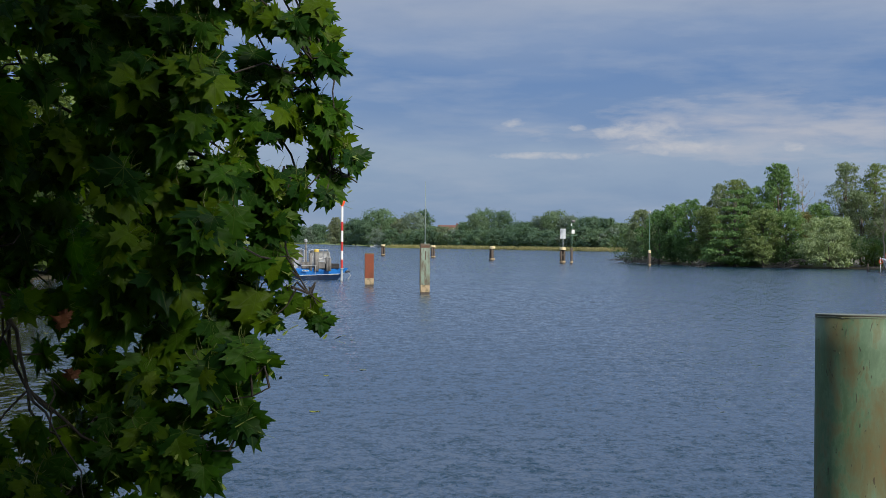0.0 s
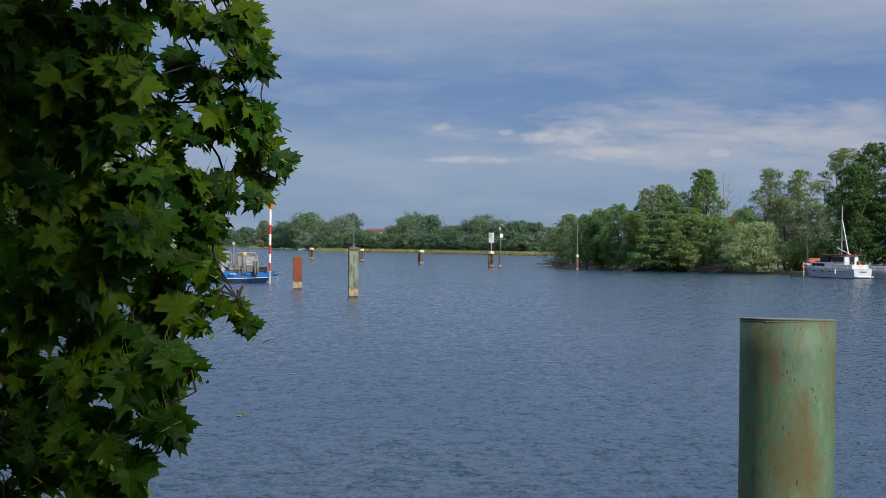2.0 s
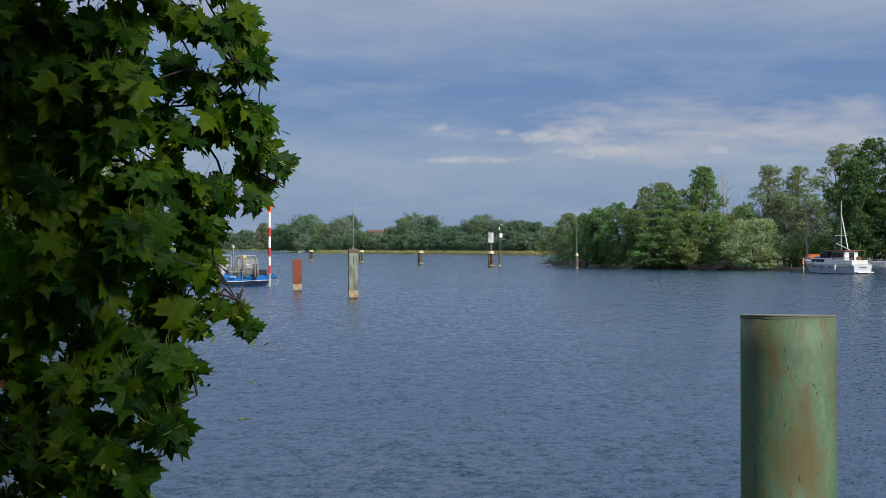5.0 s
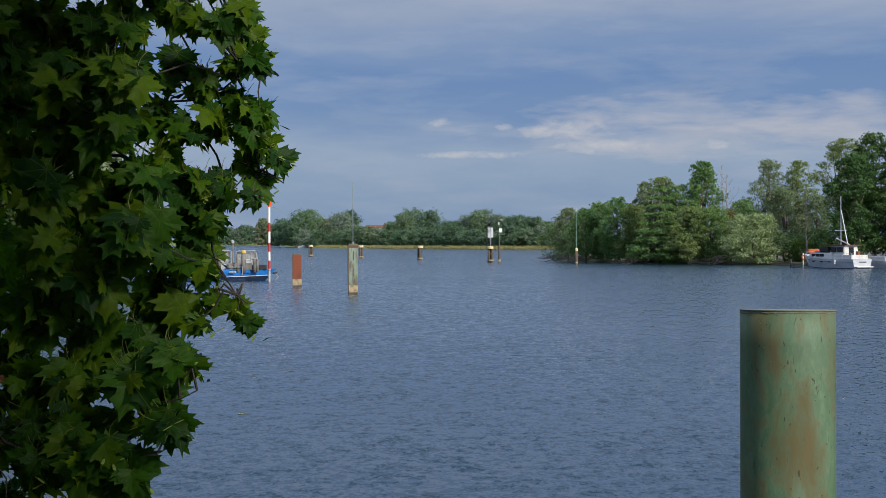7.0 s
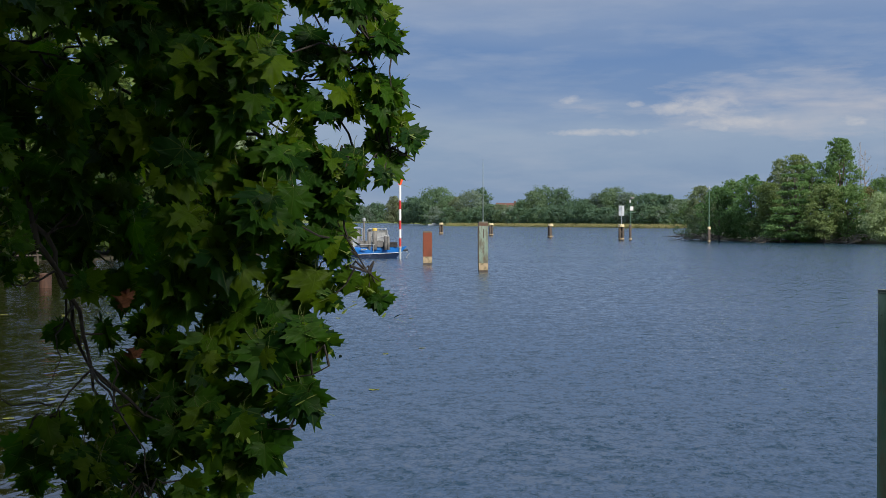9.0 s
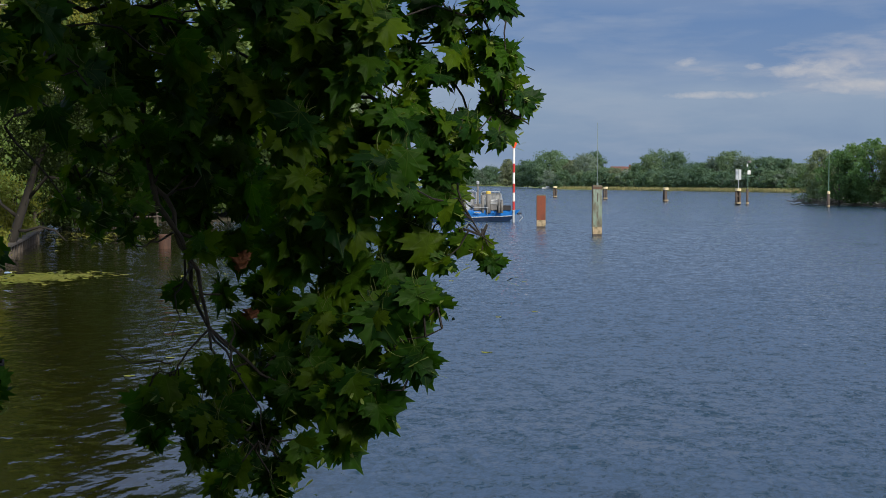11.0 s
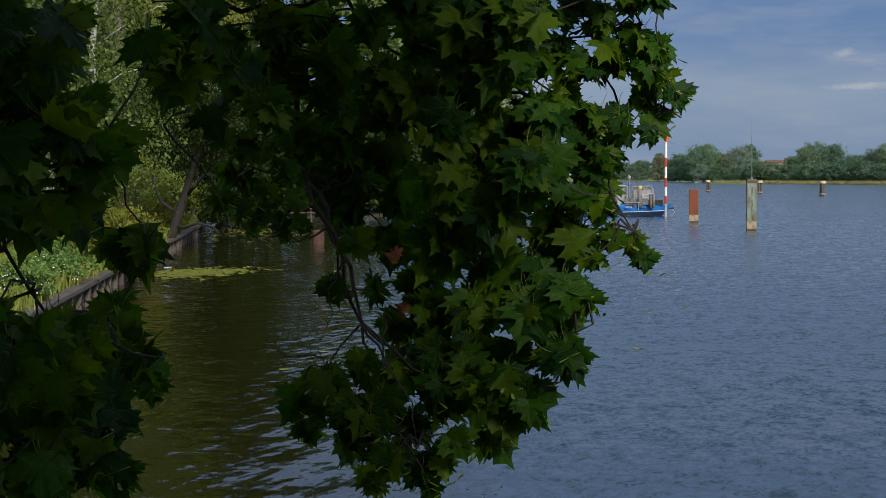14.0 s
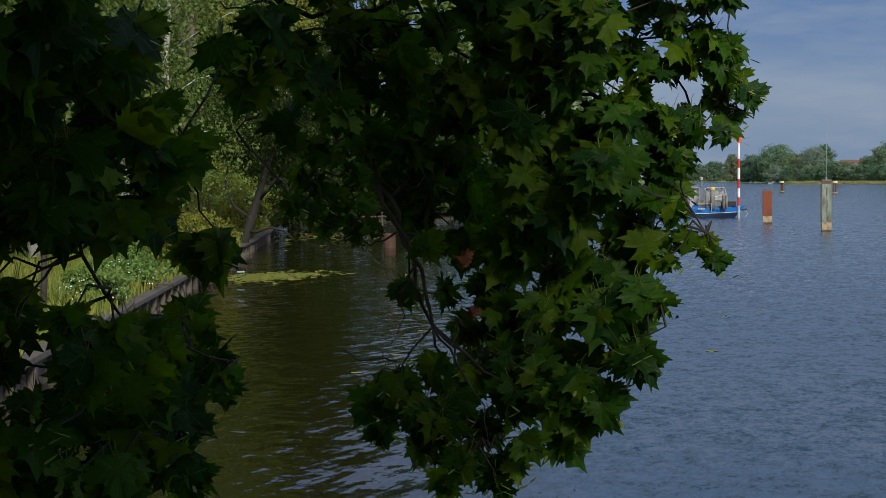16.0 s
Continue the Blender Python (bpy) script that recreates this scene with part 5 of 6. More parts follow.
    for s in (-1, 1):
        part("bow_rail", tubed([(2.4, s * 1.18, 1.75), (3.4, s * 0.9, 1.82), (4.3, s * 0.25, 1.9)], 0.02, 6), M_GALV, t)
        part("stern_rail", tubed([(-4.4, s * 1.3, 1.75), (-2.9, s * 1.35, 1.75)], 0.02, 6), M_GALV, t)
    part("stern_chair", boxed(-4.0, -3.7, -0.3, 0.1, 1.55, 1.95, bevel=0.05), M_MAHOGANY, t)
    part("blue_cover", boxed(1.2, 2.3, -0.6, 0.6, 1.78, 1.92, bevel=0.06), M_BLUE, t, "blue folded cover")
    for k in range(6):
        part("letter_bar", boxed(-4.67, -4.60, -0.55 + 0.18 * k, -0.44 + 0.18 * k, 0.68, 0.80), M_GREYPOST, t)
    for x in (1.5, 0.2, -1.0):
        part("porthole", boxed(x - 0.14, x + 0.14, 1.42, 1.56, 0.72, 0.84, bevel=0.02), M_GLASS, t)
    part("swim_platform", boxed(-5.1, -4.5, -1.2, 1.2, 0.16, 0.26, bevel=0.03), M_WHITE, t)
    part("ensign_staff", tubed([(-4.5, 0, 1.4), (-4.9, 0, 2.5)], 0.02, 6), M_MAHOGANY, t)
    part("fender", tubed([(-2.0, 1.62, 0.5), (-2.0, 1.62, 1.0)], 0.1, 8), M_WHITE, t)


cruiser()


def second_boat():
    t = thing("motor_boat", at(-19.83, 172), "low white motor boat with a grey hull moored astern", "boat", turn=118)
    part("hull", hull_mesh(6.4, 2.3, 0.75, 0.35, 0.9), M_GREYHULL, t)
    part("topside", hull_mesh(6.4, 2.3, 0.75, 0.35, 0.9, z0=0.78, z1=1.02, out=0.02), M_GEL, t)
    part("cabin", boxed(-0.6, 1.7, -0.85, 0.85, 0.75, 1.4, bevel=0.15), M_GEL, t)
    part("windscreen", boxed(-0.7, -0.5, -0.8, 0.8, 1.2, 1.75, bevel=0.05), M_GLASS, t)
    part("outboard", boxed(-3.5, -3.1, -0.2, 0.2, 0.5, 1.25, bevel=0.08), M_BLACK, t)
    part("rail", tubed([(-2.9, 1.0, 1.5), (1.0, 1.0, 1.6), (2.6, 0.4, 1.5)], 0.02, 6), M_GALV, t)
    for x in (-2.9, -0.9, 1.0):
        part("stanchion", tubed([(x, 1.0, 0.75), (x, 1.0, 1.55)], 0.02, 6), M_GALV, t)


second_boat()


def jetty():
    t = thing("landing_stage", at(-17.05, 176.5), "short timber landing stage at the island bank", "jetty", turn=-16)
    for k in range(12):
        part("plank", boxed(-2.4 + 0.4 * k, -2.04 + 0.4 * k, -0.8, 0.9, 0.48, 0.55, bevel=0.01), M_PLANK, t)
    for x in (-2.3, 0, 2.2):
        for y in (-0.7, 0.8):
            part("post", tubed([(x, y, -1), (x, y, 0.95)], 0.10, 8), M_OLDWOOD, t)
    b = thing("upturned_boat", at(-17.62, 177.5, 0.75), "orange upturned rescue boat on trestles", "boat", turn=-14)
    part("hull", hull_mesh(4.2, 1.5, 0.42, 0.1, 0.5), M_DULLORANGE, b, smooth=True).matrix_basis = pose(0, 0, 1.05, 180, 0, 0)
    for x in (-1.0, 0.8):
        part("trestle", boxed(x, x + 0.15, -0.6, 0.6, -0.4, 0.9), M_PLANK, b)
    q = thing("lifebuoy", at(-16.78, 175.3, 1.2), "orange and white lifebuoy on a post", "lifebuoy")
    bm = tubed([(0.22 * math.cos(a), 0, 0.22 * math.sin(a)) for a in (2 * math.pi * k / 16 for k in range(17))], 0.055, 8)
    part("ring", bm, M_DULLORANGE, q)
    part("post", tubed([(0, 0.12, -1.2), (0, 0.12, 0.5)], 0.06, 8), M_WHITE, q)


jetty()


def small_boats():
    for az, far in ((-2.51, 560), (2.65, 690)):
        t = thing("rowing_boat", at(az, far), "small white boat lying off the reeds", "boat", "small boats", turn=8)
        part("hull", hull_mesh(5.2, 1.9, 0.6, 0.2, 0.5), M_WHITE, t)
        part("cabin", boxed(-0.8, 0.8, -0.6, 0.6, 0.55, 1.15, bevel=0.1), M_WHITE, t)


small_boats()


# ---------------------------------------------------------------- the creek and its left bank
def birch(place, high, wide, label, seed, lean=(0, 0), low=0.27, count=36000, leaf=0.07, w0=0.19, mat=None, bark=None, lobes=18, gaps=0.22):
    """A birch: white stem, fine boughs, hanging leafy twigs."""
    r = np.random.default_rng(seed)
    rr = random.Random(seed)
    t = thing("birch", place, label, "tree", "birches on the bank")
    stem = bent((0, 0, -0.4), (lean[0], lean[1], high * 0.92), 0, 9, high * 0.012, rr)
    bm = tubed(stem, [w0 * (1 - 0.9 * i / 9) for i in range(10)], 12)
    part("trunk", bm, bark or M_BIRCH, t, "white and black flaking bark" if bark is None else "dark rough bark", smooth=True)
    heap = []
    for i in range(lobes):
        f = low + (1 - low) * (i + 0.5) / lobes
        q = stem[min(8, int(f * 9))]
        a = i * 2.4 + rr.uniform(-0.5, 0.5)
        reach = wide * math.sin(math.pi * (0.18 + 0.72 * (i + 0.5) / lobes)) * rr.uniform(0.45, 0.95)
        tip = q + Vector((math.cos(a) * reach, math.sin(a) * reach, reach * 0.35))
        part("bough", tubed(bent(q, tip, 0.12 * reach, 4, 0.05 * reach, rr), [w0 * 0.26 * (1.2 - f), w0 * 0.2 * (1.2 - f), w0 * 0.14 * (1.2 - f), 0.02, 0.008], 6), M_BIRCH, t)
        heap.append((tip.x, tip.y, tip.z - wide * 0.12, wide * rr.uniform(0.26, 0.40), rr.uniform(0.9, 1.5)))
        heap.append(((q.x + tip.x) / 2, (q.y + tip.y) / 2, (q.z + tip.z) / 2 - 0.2, wide * rr.uniform(0.2, 0.3), 1.1))
    pts, d = crown_points(heap, count, r, gaps, depth=0.9)
    # gather the leaves on hanging strings
    pts[:, 2] -= np.abs(r.normal(size=len(pts))) * wide * 0.10
    nr = r.normal(size=d.shape) + np.array([0, 0, 0.3])
    part("crown", blades(pts, nr, leaf, 0.72, r, mat or F_BIRCH, "crown", 1.2), None, t)
    return t


birch(at(26.41, 54, 1.1), 17, 4.2, "birch with a white trunk and fine hanging foliage", 401, (0.5, 0.2), count=15000, gaps=0.42)
birch(at(27.84, 60, 1.6), 18, 4.2, "birch with a white trunk and fine hanging foliage", 402, (0.3, 0.2), count=15000, gaps=0.42)
birch(at(29.36, 50, 1.6), 16, 4.0, "birch with a white trunk and fine hanging foliage", 403, count=20000, leaf=0.085)
birch(at(31.24, 44, 1.6), 16, 4.0, "birch with a white trunk and fine hanging foliage", 404, count=20000, leaf=0.085)
birch(at(33.28, 40, 1.4), 15, 4.0, "birch with a white trunk and fine hanging foliage", 405, count=20000, leaf=0.085)
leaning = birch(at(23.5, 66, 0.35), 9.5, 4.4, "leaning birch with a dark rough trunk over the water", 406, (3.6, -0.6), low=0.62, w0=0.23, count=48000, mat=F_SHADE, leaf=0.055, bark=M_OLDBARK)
for knees in (((1.1, -0.1, 2.2), (2.0, -0.35, 3.1), (3.0, -0.5, 3.0), (3.7, -0.5, 2.3), (4.0, -0.5, 1.4)),
              ((0.6, 0, 1.3), (-0.1, -0.25, 1.9), (-0.5, -0.3, 2.8), (-0.3, -0.35, 3.8), (0.3, -0.35, 4.7)),
              ((0.35, 0, 0.8), (1.0, -0.3, 0.75), (1.7, -0.45, 0.95), (2.4, -0.5, 0.8), (2.9, -0.5, 0.35))):
    part("bough", tubed([Vector(q) for q in knees], [0.085, 0.07, 0.055, 0.04, 0.02], 7), M_OLDBARK, leaning, smooth=True)
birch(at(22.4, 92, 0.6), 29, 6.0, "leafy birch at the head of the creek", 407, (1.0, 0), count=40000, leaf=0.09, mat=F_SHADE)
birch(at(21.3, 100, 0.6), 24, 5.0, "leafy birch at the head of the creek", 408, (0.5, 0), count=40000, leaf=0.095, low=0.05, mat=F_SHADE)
tree(at(22.47, 84, 0.6), 7.5, 4.2, F_SHADE, "overhanging tree at the bend of the creek, shade in its leaf colour", 409, leaf=0.095, count=34000, low=0.02, gaps=0.15, facing=0.3, droop=1.0)
tree(at(20.93, 95, 0.6), 7.0, 5.0, F_SHADE, "overhanging tree at the bend of the creek, shade in its leaf colour", 410, leaf=0.10, count=34000, low=0.02, gaps=0.15, facing=0.3, droop=1.0)
# near-black and golden crowns carry shade and sun in their leaf colour
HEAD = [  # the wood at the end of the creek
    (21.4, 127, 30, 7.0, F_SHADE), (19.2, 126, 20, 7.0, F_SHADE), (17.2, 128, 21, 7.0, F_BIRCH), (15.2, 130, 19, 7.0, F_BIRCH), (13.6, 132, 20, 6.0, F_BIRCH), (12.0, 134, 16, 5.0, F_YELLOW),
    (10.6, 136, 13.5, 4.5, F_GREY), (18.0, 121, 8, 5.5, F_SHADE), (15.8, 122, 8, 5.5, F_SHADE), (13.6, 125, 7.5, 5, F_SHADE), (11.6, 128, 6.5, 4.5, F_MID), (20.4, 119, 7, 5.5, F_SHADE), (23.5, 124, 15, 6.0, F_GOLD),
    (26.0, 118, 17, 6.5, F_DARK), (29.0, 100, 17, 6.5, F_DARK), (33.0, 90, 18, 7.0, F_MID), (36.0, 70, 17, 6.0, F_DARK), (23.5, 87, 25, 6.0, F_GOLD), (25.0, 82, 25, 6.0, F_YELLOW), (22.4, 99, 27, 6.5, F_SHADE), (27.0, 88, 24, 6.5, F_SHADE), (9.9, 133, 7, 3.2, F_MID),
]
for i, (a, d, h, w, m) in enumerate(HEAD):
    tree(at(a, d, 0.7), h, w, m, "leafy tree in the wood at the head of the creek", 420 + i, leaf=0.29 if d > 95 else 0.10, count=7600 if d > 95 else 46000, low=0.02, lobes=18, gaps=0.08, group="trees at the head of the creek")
# unseen trees, added to dim the sky light on pile and maple
for i, (a, d, h, w) in enumerate(((104, 15, 14, 5.0), (126, 17, 16, 5.5), (146, 15, 15, 5.0), (164, 17, 16, 5.5), (182, 15, 13, 4.5))):
    tree(at(a, d, 1.55), h, w, F_DARK, "unseen broad tree behind the quay, added to dim the light", 480 + i, leaf=0.26, count=4500, low=0.05, lobes=18, gaps=0.08, group="trees behind the quay")
# gold shrubs from 70 m out stand in for the sunlit grass slope
SHRUBS = [(25.20, 46.5, 1.6, 1.5, F_GOLD), (24.95, 51, 1.5, 1.1, F_GOLD), (25.52, 45, 1.5, 1.4, F_GOLD), (29.15, 33, 0.7, 0.9, F_YELLOW), (27.99, 38, 0.7, 1.3, F_YELLOW), (27.24, 42, 1.3, 1.1, F_GOLD),
          (24.35, 60, 0.8, 0.9, F_GOLD), (23.6, 70, 1.6, 1.3, F_GOLD), (23.2, 80, 2.8, 1.7, F_GOLD), (22.7, 88, 3.0, 1.7, F_GOLD), (23.95, 76, 3.0, 1.9, F_GOLD), (24.7, 72, 2.7, 1.9, F_GOLD)]
for i, (a, d, h, w, m) in enumerate(SHRUBS):
    shrub = tree(at(a, d, 0.75), h, w, m, "sunlit yellow-green shrub on the bank" if m is F_GOLD else "leafy green herb with small white flowers on the bank", 450 + i, leaf=0.055, count=4200, low=0.0, lobes=9, gaps=0.2, facing=0.4, group="shrubs on the bank", name="bush")
    if m is not F_GOLD:
        r = np.random.default_rng(460 + i)
        u = r.normal(size=(170, 3)) * (1, 1, 0.7)
        u[:, 2] = np.abs(u[:, 2])
        u /= np.linalg.norm(u, axis=1)[:, None]
        part("flowers", blades(u * (0.85 * w, 0.85 * w, 0.95 * h) + (0, 0, 0.02), u + (0, 0, 0.5), 0.022, 1.0, r, M_PETAL, "flowers"), None, shrub, "small white flower heads")["kind"] = "stuff"
bare_tree(at(30.99, 29, 0.8), 6.5, 470, "slim grey sapling on the bank", M_BARK, w0=0.075)
stub = thing("mooring_post", at(17.61, 71.9), "short stout brown timber post in the creek", "post")
part("shaft", lathe([(0.30, -1.5), (0.30, 0.62), (0.26, 0.70)], 14), M_BROWNPOST, stub, smooth=False)


def creek_jetty():
    t = thing("creek_jetty", at(17.89, 109), "low dark timber jetty at the head of the creek", "jetty", turn=18)
    for k in range(16):
        part("plank", boxed(-3.2 + 0.4 * k, -2.84 + 0.4 * k, -0.6, 0.6, 0.62, 0.70, bevel=0.01), M_OLDWOOD, t)
    for x in (-3.0, 0.0, 3.0):
        for y in (-0.5, 0.5):
            part("post", tubed([(x, y, -1), (x, y, 1.0)], 0.09, 8), M_OLDWOOD, t)


creek_jetty()


def lily_pads():
    r = random.Random(21)
    v, f = [], []

    def pad(p, rad):
        b = len(v)
        a0 = r.uniform(0, 6.28)
        tilt = r.uniform(0, 0.02)
        v.append((p.x, p.y, 0.012))
        for k in range(11):
            a = a0 + 5.9 * k / 10
            v.append((p.x + rad * math.cos(a), p.y + rad * math.sin(a), 0.012 + tilt * math.cos(a * 2)))
        f.extend((b, b + 1 + k, b + 2 + k) for k in range(10))

    for _ in range(420):
        u = r.gauss(0, 1)
        pad(at(22.3 + 1.0 * u, 51.2 + 1.1 * r.gauss(0, 1) - 0.5 * u, 0), r.uniform(0.10, 0.19))
    for _ in range(160):
        pad(at(20.8 + 1.3 * r.gauss(0, 1), 88 + 5 * r.gauss(0, 1), 0), r.uniform(0.12, 0.2))
    for _ in range(26):
        pad(at(r.uniform(3, 20), r.uniform(24, 60), 0), r.uniform(0.07, 0.12))
    tagged(new("lily_pads", mesh_of("lily_pads", v, f, M_LILY)), "yellow-green floating lily pads in patches on the water", "water lily", kind="stuff")


lily_pads()


def litter():
    t = thing("plastic_bottle", at(23.60, 52.8, 0.03), "pale blue plastic bottle floating by the bank", "bottle", turn=30)
    o = part("body", lathe([(0.02, 0), (0.035, 0.02), (0.035, 0.17), (0.015, 0.21), (0.015, 0.24)], 12), M_PALEBLUE, t, smooth=True)
    o.matrix_basis = pose(0, 0, 0.05, 0, 90, 0)
    o = part("cap", lathe([(0.020, 0.235), (0.020, 0.26)], 10), M_WHITE, t)
    o.matrix_basis = pose(0, 0, 0.05, 0, 90, 0)


litter()


# ---------------------------------------------------------------- the maple by the quay
MAPLE_FOOT = Vector((-3.6, -0.4, 1.62))
maple = thing("maple_tree", MAPLE_FOOT, "large maple with dense dark green lobed leaves hanging over the water", "tree")


def in_air(az, el, far):
    """A place by bearing, height angle and distance from the eye."""
    c = math.cos(radians(el))
    return at(az, far * c, EYE + far * math.sin(radians(el)))


HALF = ((0.12, -0.07), (0.28, -0.09), (0.50, -0.10), (0.43, 0.01), (0.47, 0.10), (0.67, 0.12), (0.60, 0.22), (0.84, 0.36), (0.63, 0.39), (0.66, 0.56),
        (0.50, 0.51), (0.32, 0.52), (0.30, 0.62), (0.41, 0.80), (0.24, 0.80), (0.15, 0.88), (0.09, 0.96))


def leaf_shape(fold, droop, curl, stalk, seed):
    """Vertices, triangles and slots of one maple leaf a unit long: blade with an inner ring, and a long thin stalk."""
    r = random.Random(seed)
    ring = [(0.0, 0.0)] + list(HALF) + [(0.0, 1.14)] + [(-x, y) for x, y in HALF[::-1]]
    n = len(ring)
    sway = r.uniform(-0.12, 0.12)

    def lift(x, y):
        return fold * abs(x) - droop * (y - 0.2) ** 2 - curl * x * x + sway * x * y

    v = [(0.0, 0.30, 0.0)]
    for x, y in ring:
        xi, yi = x * 0.55, 0.30 + (y - 0.30) * 0.55
        v.append((xi, yi, lift(xi, yi) + r.uniform(-0.018, 0.018)))
    for x, y in ring:
        s = 1 + r.uniform(-0.05, 0.05)
        v.append((x * s, y * s, lift(x, y) + r.uniform(-0.045, 0.045)))
    f = []
    for k in range(n):
        a, c = 1 + k, 1 + (k + 1) % n
        f += [(0, a, c), (a, a + n, c + n), (a, c + n, c)]
    slots = [0] * len(f)
    b = len(v)
    for i in range(5):
        q = i / 4
        p = (0.16 * math.sin(q * 2.4) * stalk, -q * stalk, 0.38 * stalk * q * q)
        for k in range(3):
            a = 2.094 * k
            v.append((p[0] + 0.011 * math.cos(a), p[1], p[2] + 0.011 * math.sin(a)))
    for i in range(4):
        for k in range(3):
            a, c = b + 3 * i + k, b + 3 * i + (k + 1) % 3
            f += [(a, c, c + 3), (a, c + 3, a + 3)]
            slots += [1, 1]
    return np.array(v), np.array(f), np.array(slots)


SHAPES = [leaf_shape(fo, dr, cu, st, i) for i, (fo, dr, cu, st) in enumerate(((0.18, 0.40, 0.1, 0.5), (0.08, 0.55, 0.35, 0.65), (0.30, 0.3, 0.2, 0.45), (-0.10, 0.50, 0.25, 0.6), (0.12, 0.2, 0.4, 0.5), (0.26, 0.60, 0.0, 0.5),
                                                                              (0.05, 0.25, 0.15, 0.55), (0.40, 0.45, 0.1, 0.5)))]


def with_uv(me, verts2, faces):
    lay = me.uv_layers.new(name="leaf")
    lay.data.foreach_set("uv", np.asarray(verts2, dtype=np.float32)[np.asarray(faces).ravel()].ravel())
    return me


LEAF_MESH = [with_uv(mesh_of("leaf", v, f, [M_MAPLE, M_STALK], s, True), v[:, :2], f) for v, f, s in SHAPES]

# leafy sprays: bearing, height angle and half width in degrees
SPRAY_RIM = [
    (5.4, 6.7, 0.49), (7.6, 6.6, 0.80), (6.7, 6.0, 0.85), (5.2, 5.5, 0.71), (4.3, 4.9, 0.40), (4.1, 3.8, 0.49), (4.8, 4.2, 0.85),
    (6.0, 4.7, 0.89), (7.1, 4.1, 0.89), (8.2, 4.6, 0.80), (3.6, 3.1, 0.33), (4.8, 3.0, 0.62), (4.4, 2.3, 0.58), (4.6, 1.8, 0.42),
    (5.8, 2.4, 0.45), (6.2, 1.7, 0.58), (7.1, 1.8, 0.80), (6.2, 0.7, 0.53), (8.0, 2.8, 0.89), (6.9, 0.0, 0.85), (6.3, -0.4, 0.40),
    (6.5, -1.3, 0.67), (7.5, -0.8, 1.00), (6.1, -2.4, 0.53), (5.2, -2.7, 0.45), (4.8, -3.3, 0.36), (6.8, -3.2, 0.22),
]
SPRAY_RIM += [(7.85, 6.0, 0.55), (8.1, 5.1, 0.50), (6.5, 4.4, 0.48), (5.0, 5.3, 0.42), (7.8, 3.3, 0.60), (6.7, 2.2, 0.45), (5.6, 1.75, 0.42), (7.2, 0.85, 0.50), (4.6, 4.2, 0.40), (8.3, -1.2, 0.50)]
SPRAY_LOW = [
    (7.4, -2.6, 0.80), (8.4, -2.4, 1.07), (7.1, -4.9, 0.45), (7.9, -4.6, 0.71), (8.7, -3.7, 0.89), (8.0, -6.2, 0.58), (7.7, -7.2, 0.49),
    (8.7, -6.9, 0.49), (9.3, -5.3, 1.00), (10.0, -7.1, 0.85), (9.2, -8.9, 0.62), (10.0, -9.5, 0.53), (10.7, -10.3, 0.36), (11.1, -8.9, 0.85),
    (10.4, -8.2, 0.71), (12.3, -8.4, 0.94), (12.1, -10.4, 0.45), (12.8, -11.2, 0.53), (13.7, -11.4, 0.67), (13.4, -12.0, 0.31), (15.0, -11.2, 0.67),
    (15.5, -11.8, 0.36), (16.4, -10.5, 0.53), (13.9, -9.9, 0.85), (15.0, -9.2, 0.94), (16.5, -9.2, 0.89), (18.1, -9.8, 0.40), (18.3, -8.8, 0.53),
]
SPRAY_LOW += [
    (17.4, -8.1, 0.67),
]
SPRAY_LOW += [
    (14.3, -7.5, 0.85), (15.8, -7.5, 0.71), (12.7, -7.1, 1.00), (11.6, -7.3, 1.00), (10.4, -4.0, 1.34), (11.6, -5.6, 1.23), (13.1, -5.3, 1.07),
    (14.5, -6.0, 0.76), (12.7, -2.8, 1.34), (14.6, -2.6, 0.89), (10.9, -1.7, 1.56), (12.7, -8.8, 0.89), (15.7, -9.7, 0.76),
]
SPRAY_HEART = [
    (9.1, 0.0, 1.56), (8.7, 2.4, 1.29), (10.2, 1.2, 1.56), (12.1, -0.2, 1.56), (14.3, -0.8, 1.23), (12.7, 1.8, 1.11), (11.6, 3.8, 1.45),
    (10.0, 4.5, 1.45), (9.6, 6.2, 1.34), (11.6, 6.0, 1.45), (13.4, 4.9, 1.07), (13.8, 6.7, 1.00), (15.5, 5.8, 0.80), (16.7, 4.6, 1.03),
    (17.5, 5.8, 1.00), (19.1, 5.6, 1.03), (18.9, 4.0, 1.03), (17.1, 3.0, 1.03), (19.5, 2.6, 0.98), (18.3, 1.5, 0.94), (16.7, 1.2, 0.94),
]
SPRAY_HEART += [
    (20.5, 3.8, 0.89), (21.2, 4.8, 0.85), (23.0, 4.0, 1.03), (23.8, 5.1, 0.85), (22.3, 6.0, 0.94), (21.6, 2.4, 0.67), (16.5, -1.3, 1.03),
    (17.8, -0.1, 0.80), (15.8, 0.1, 0.89), (14.9, 0.7, 0.76), (16.0, -2.6, 0.53), (15.4, -4.4, 0.49), (13.6, -4.2, 0.89), (17.1, -4.4, 0.22),
]
SPRAY_HEART += [(14.9, 3.8, 0.95), (13.6, 3.1, 0.95), (14.8, 2.4, 0.95), (15.6, 2.7, 0.95)]
SPRAY_TOP = [
    (5.1, 8.8, 0.62), (4.6, 7.8, 0.45), (4.4, 7.0, 0.36), (5.3, 7.0, 0.53), (5.7, 8.3, 0.58), (6.7, 8.4, 0.62), (7.6, 8.7, 0.76),
    (8.2, 9.1, 0.62), (9.4, 8.4, 1.03), (9.3, 6.9, 0.76), (10.7, 7.9, 1.23), (10.9, 6.6, 1.11), (12.2, 8.1, 1.23), (13.2, 7.1, 1.11),
    (13.7, 8.4, 1.11),
]
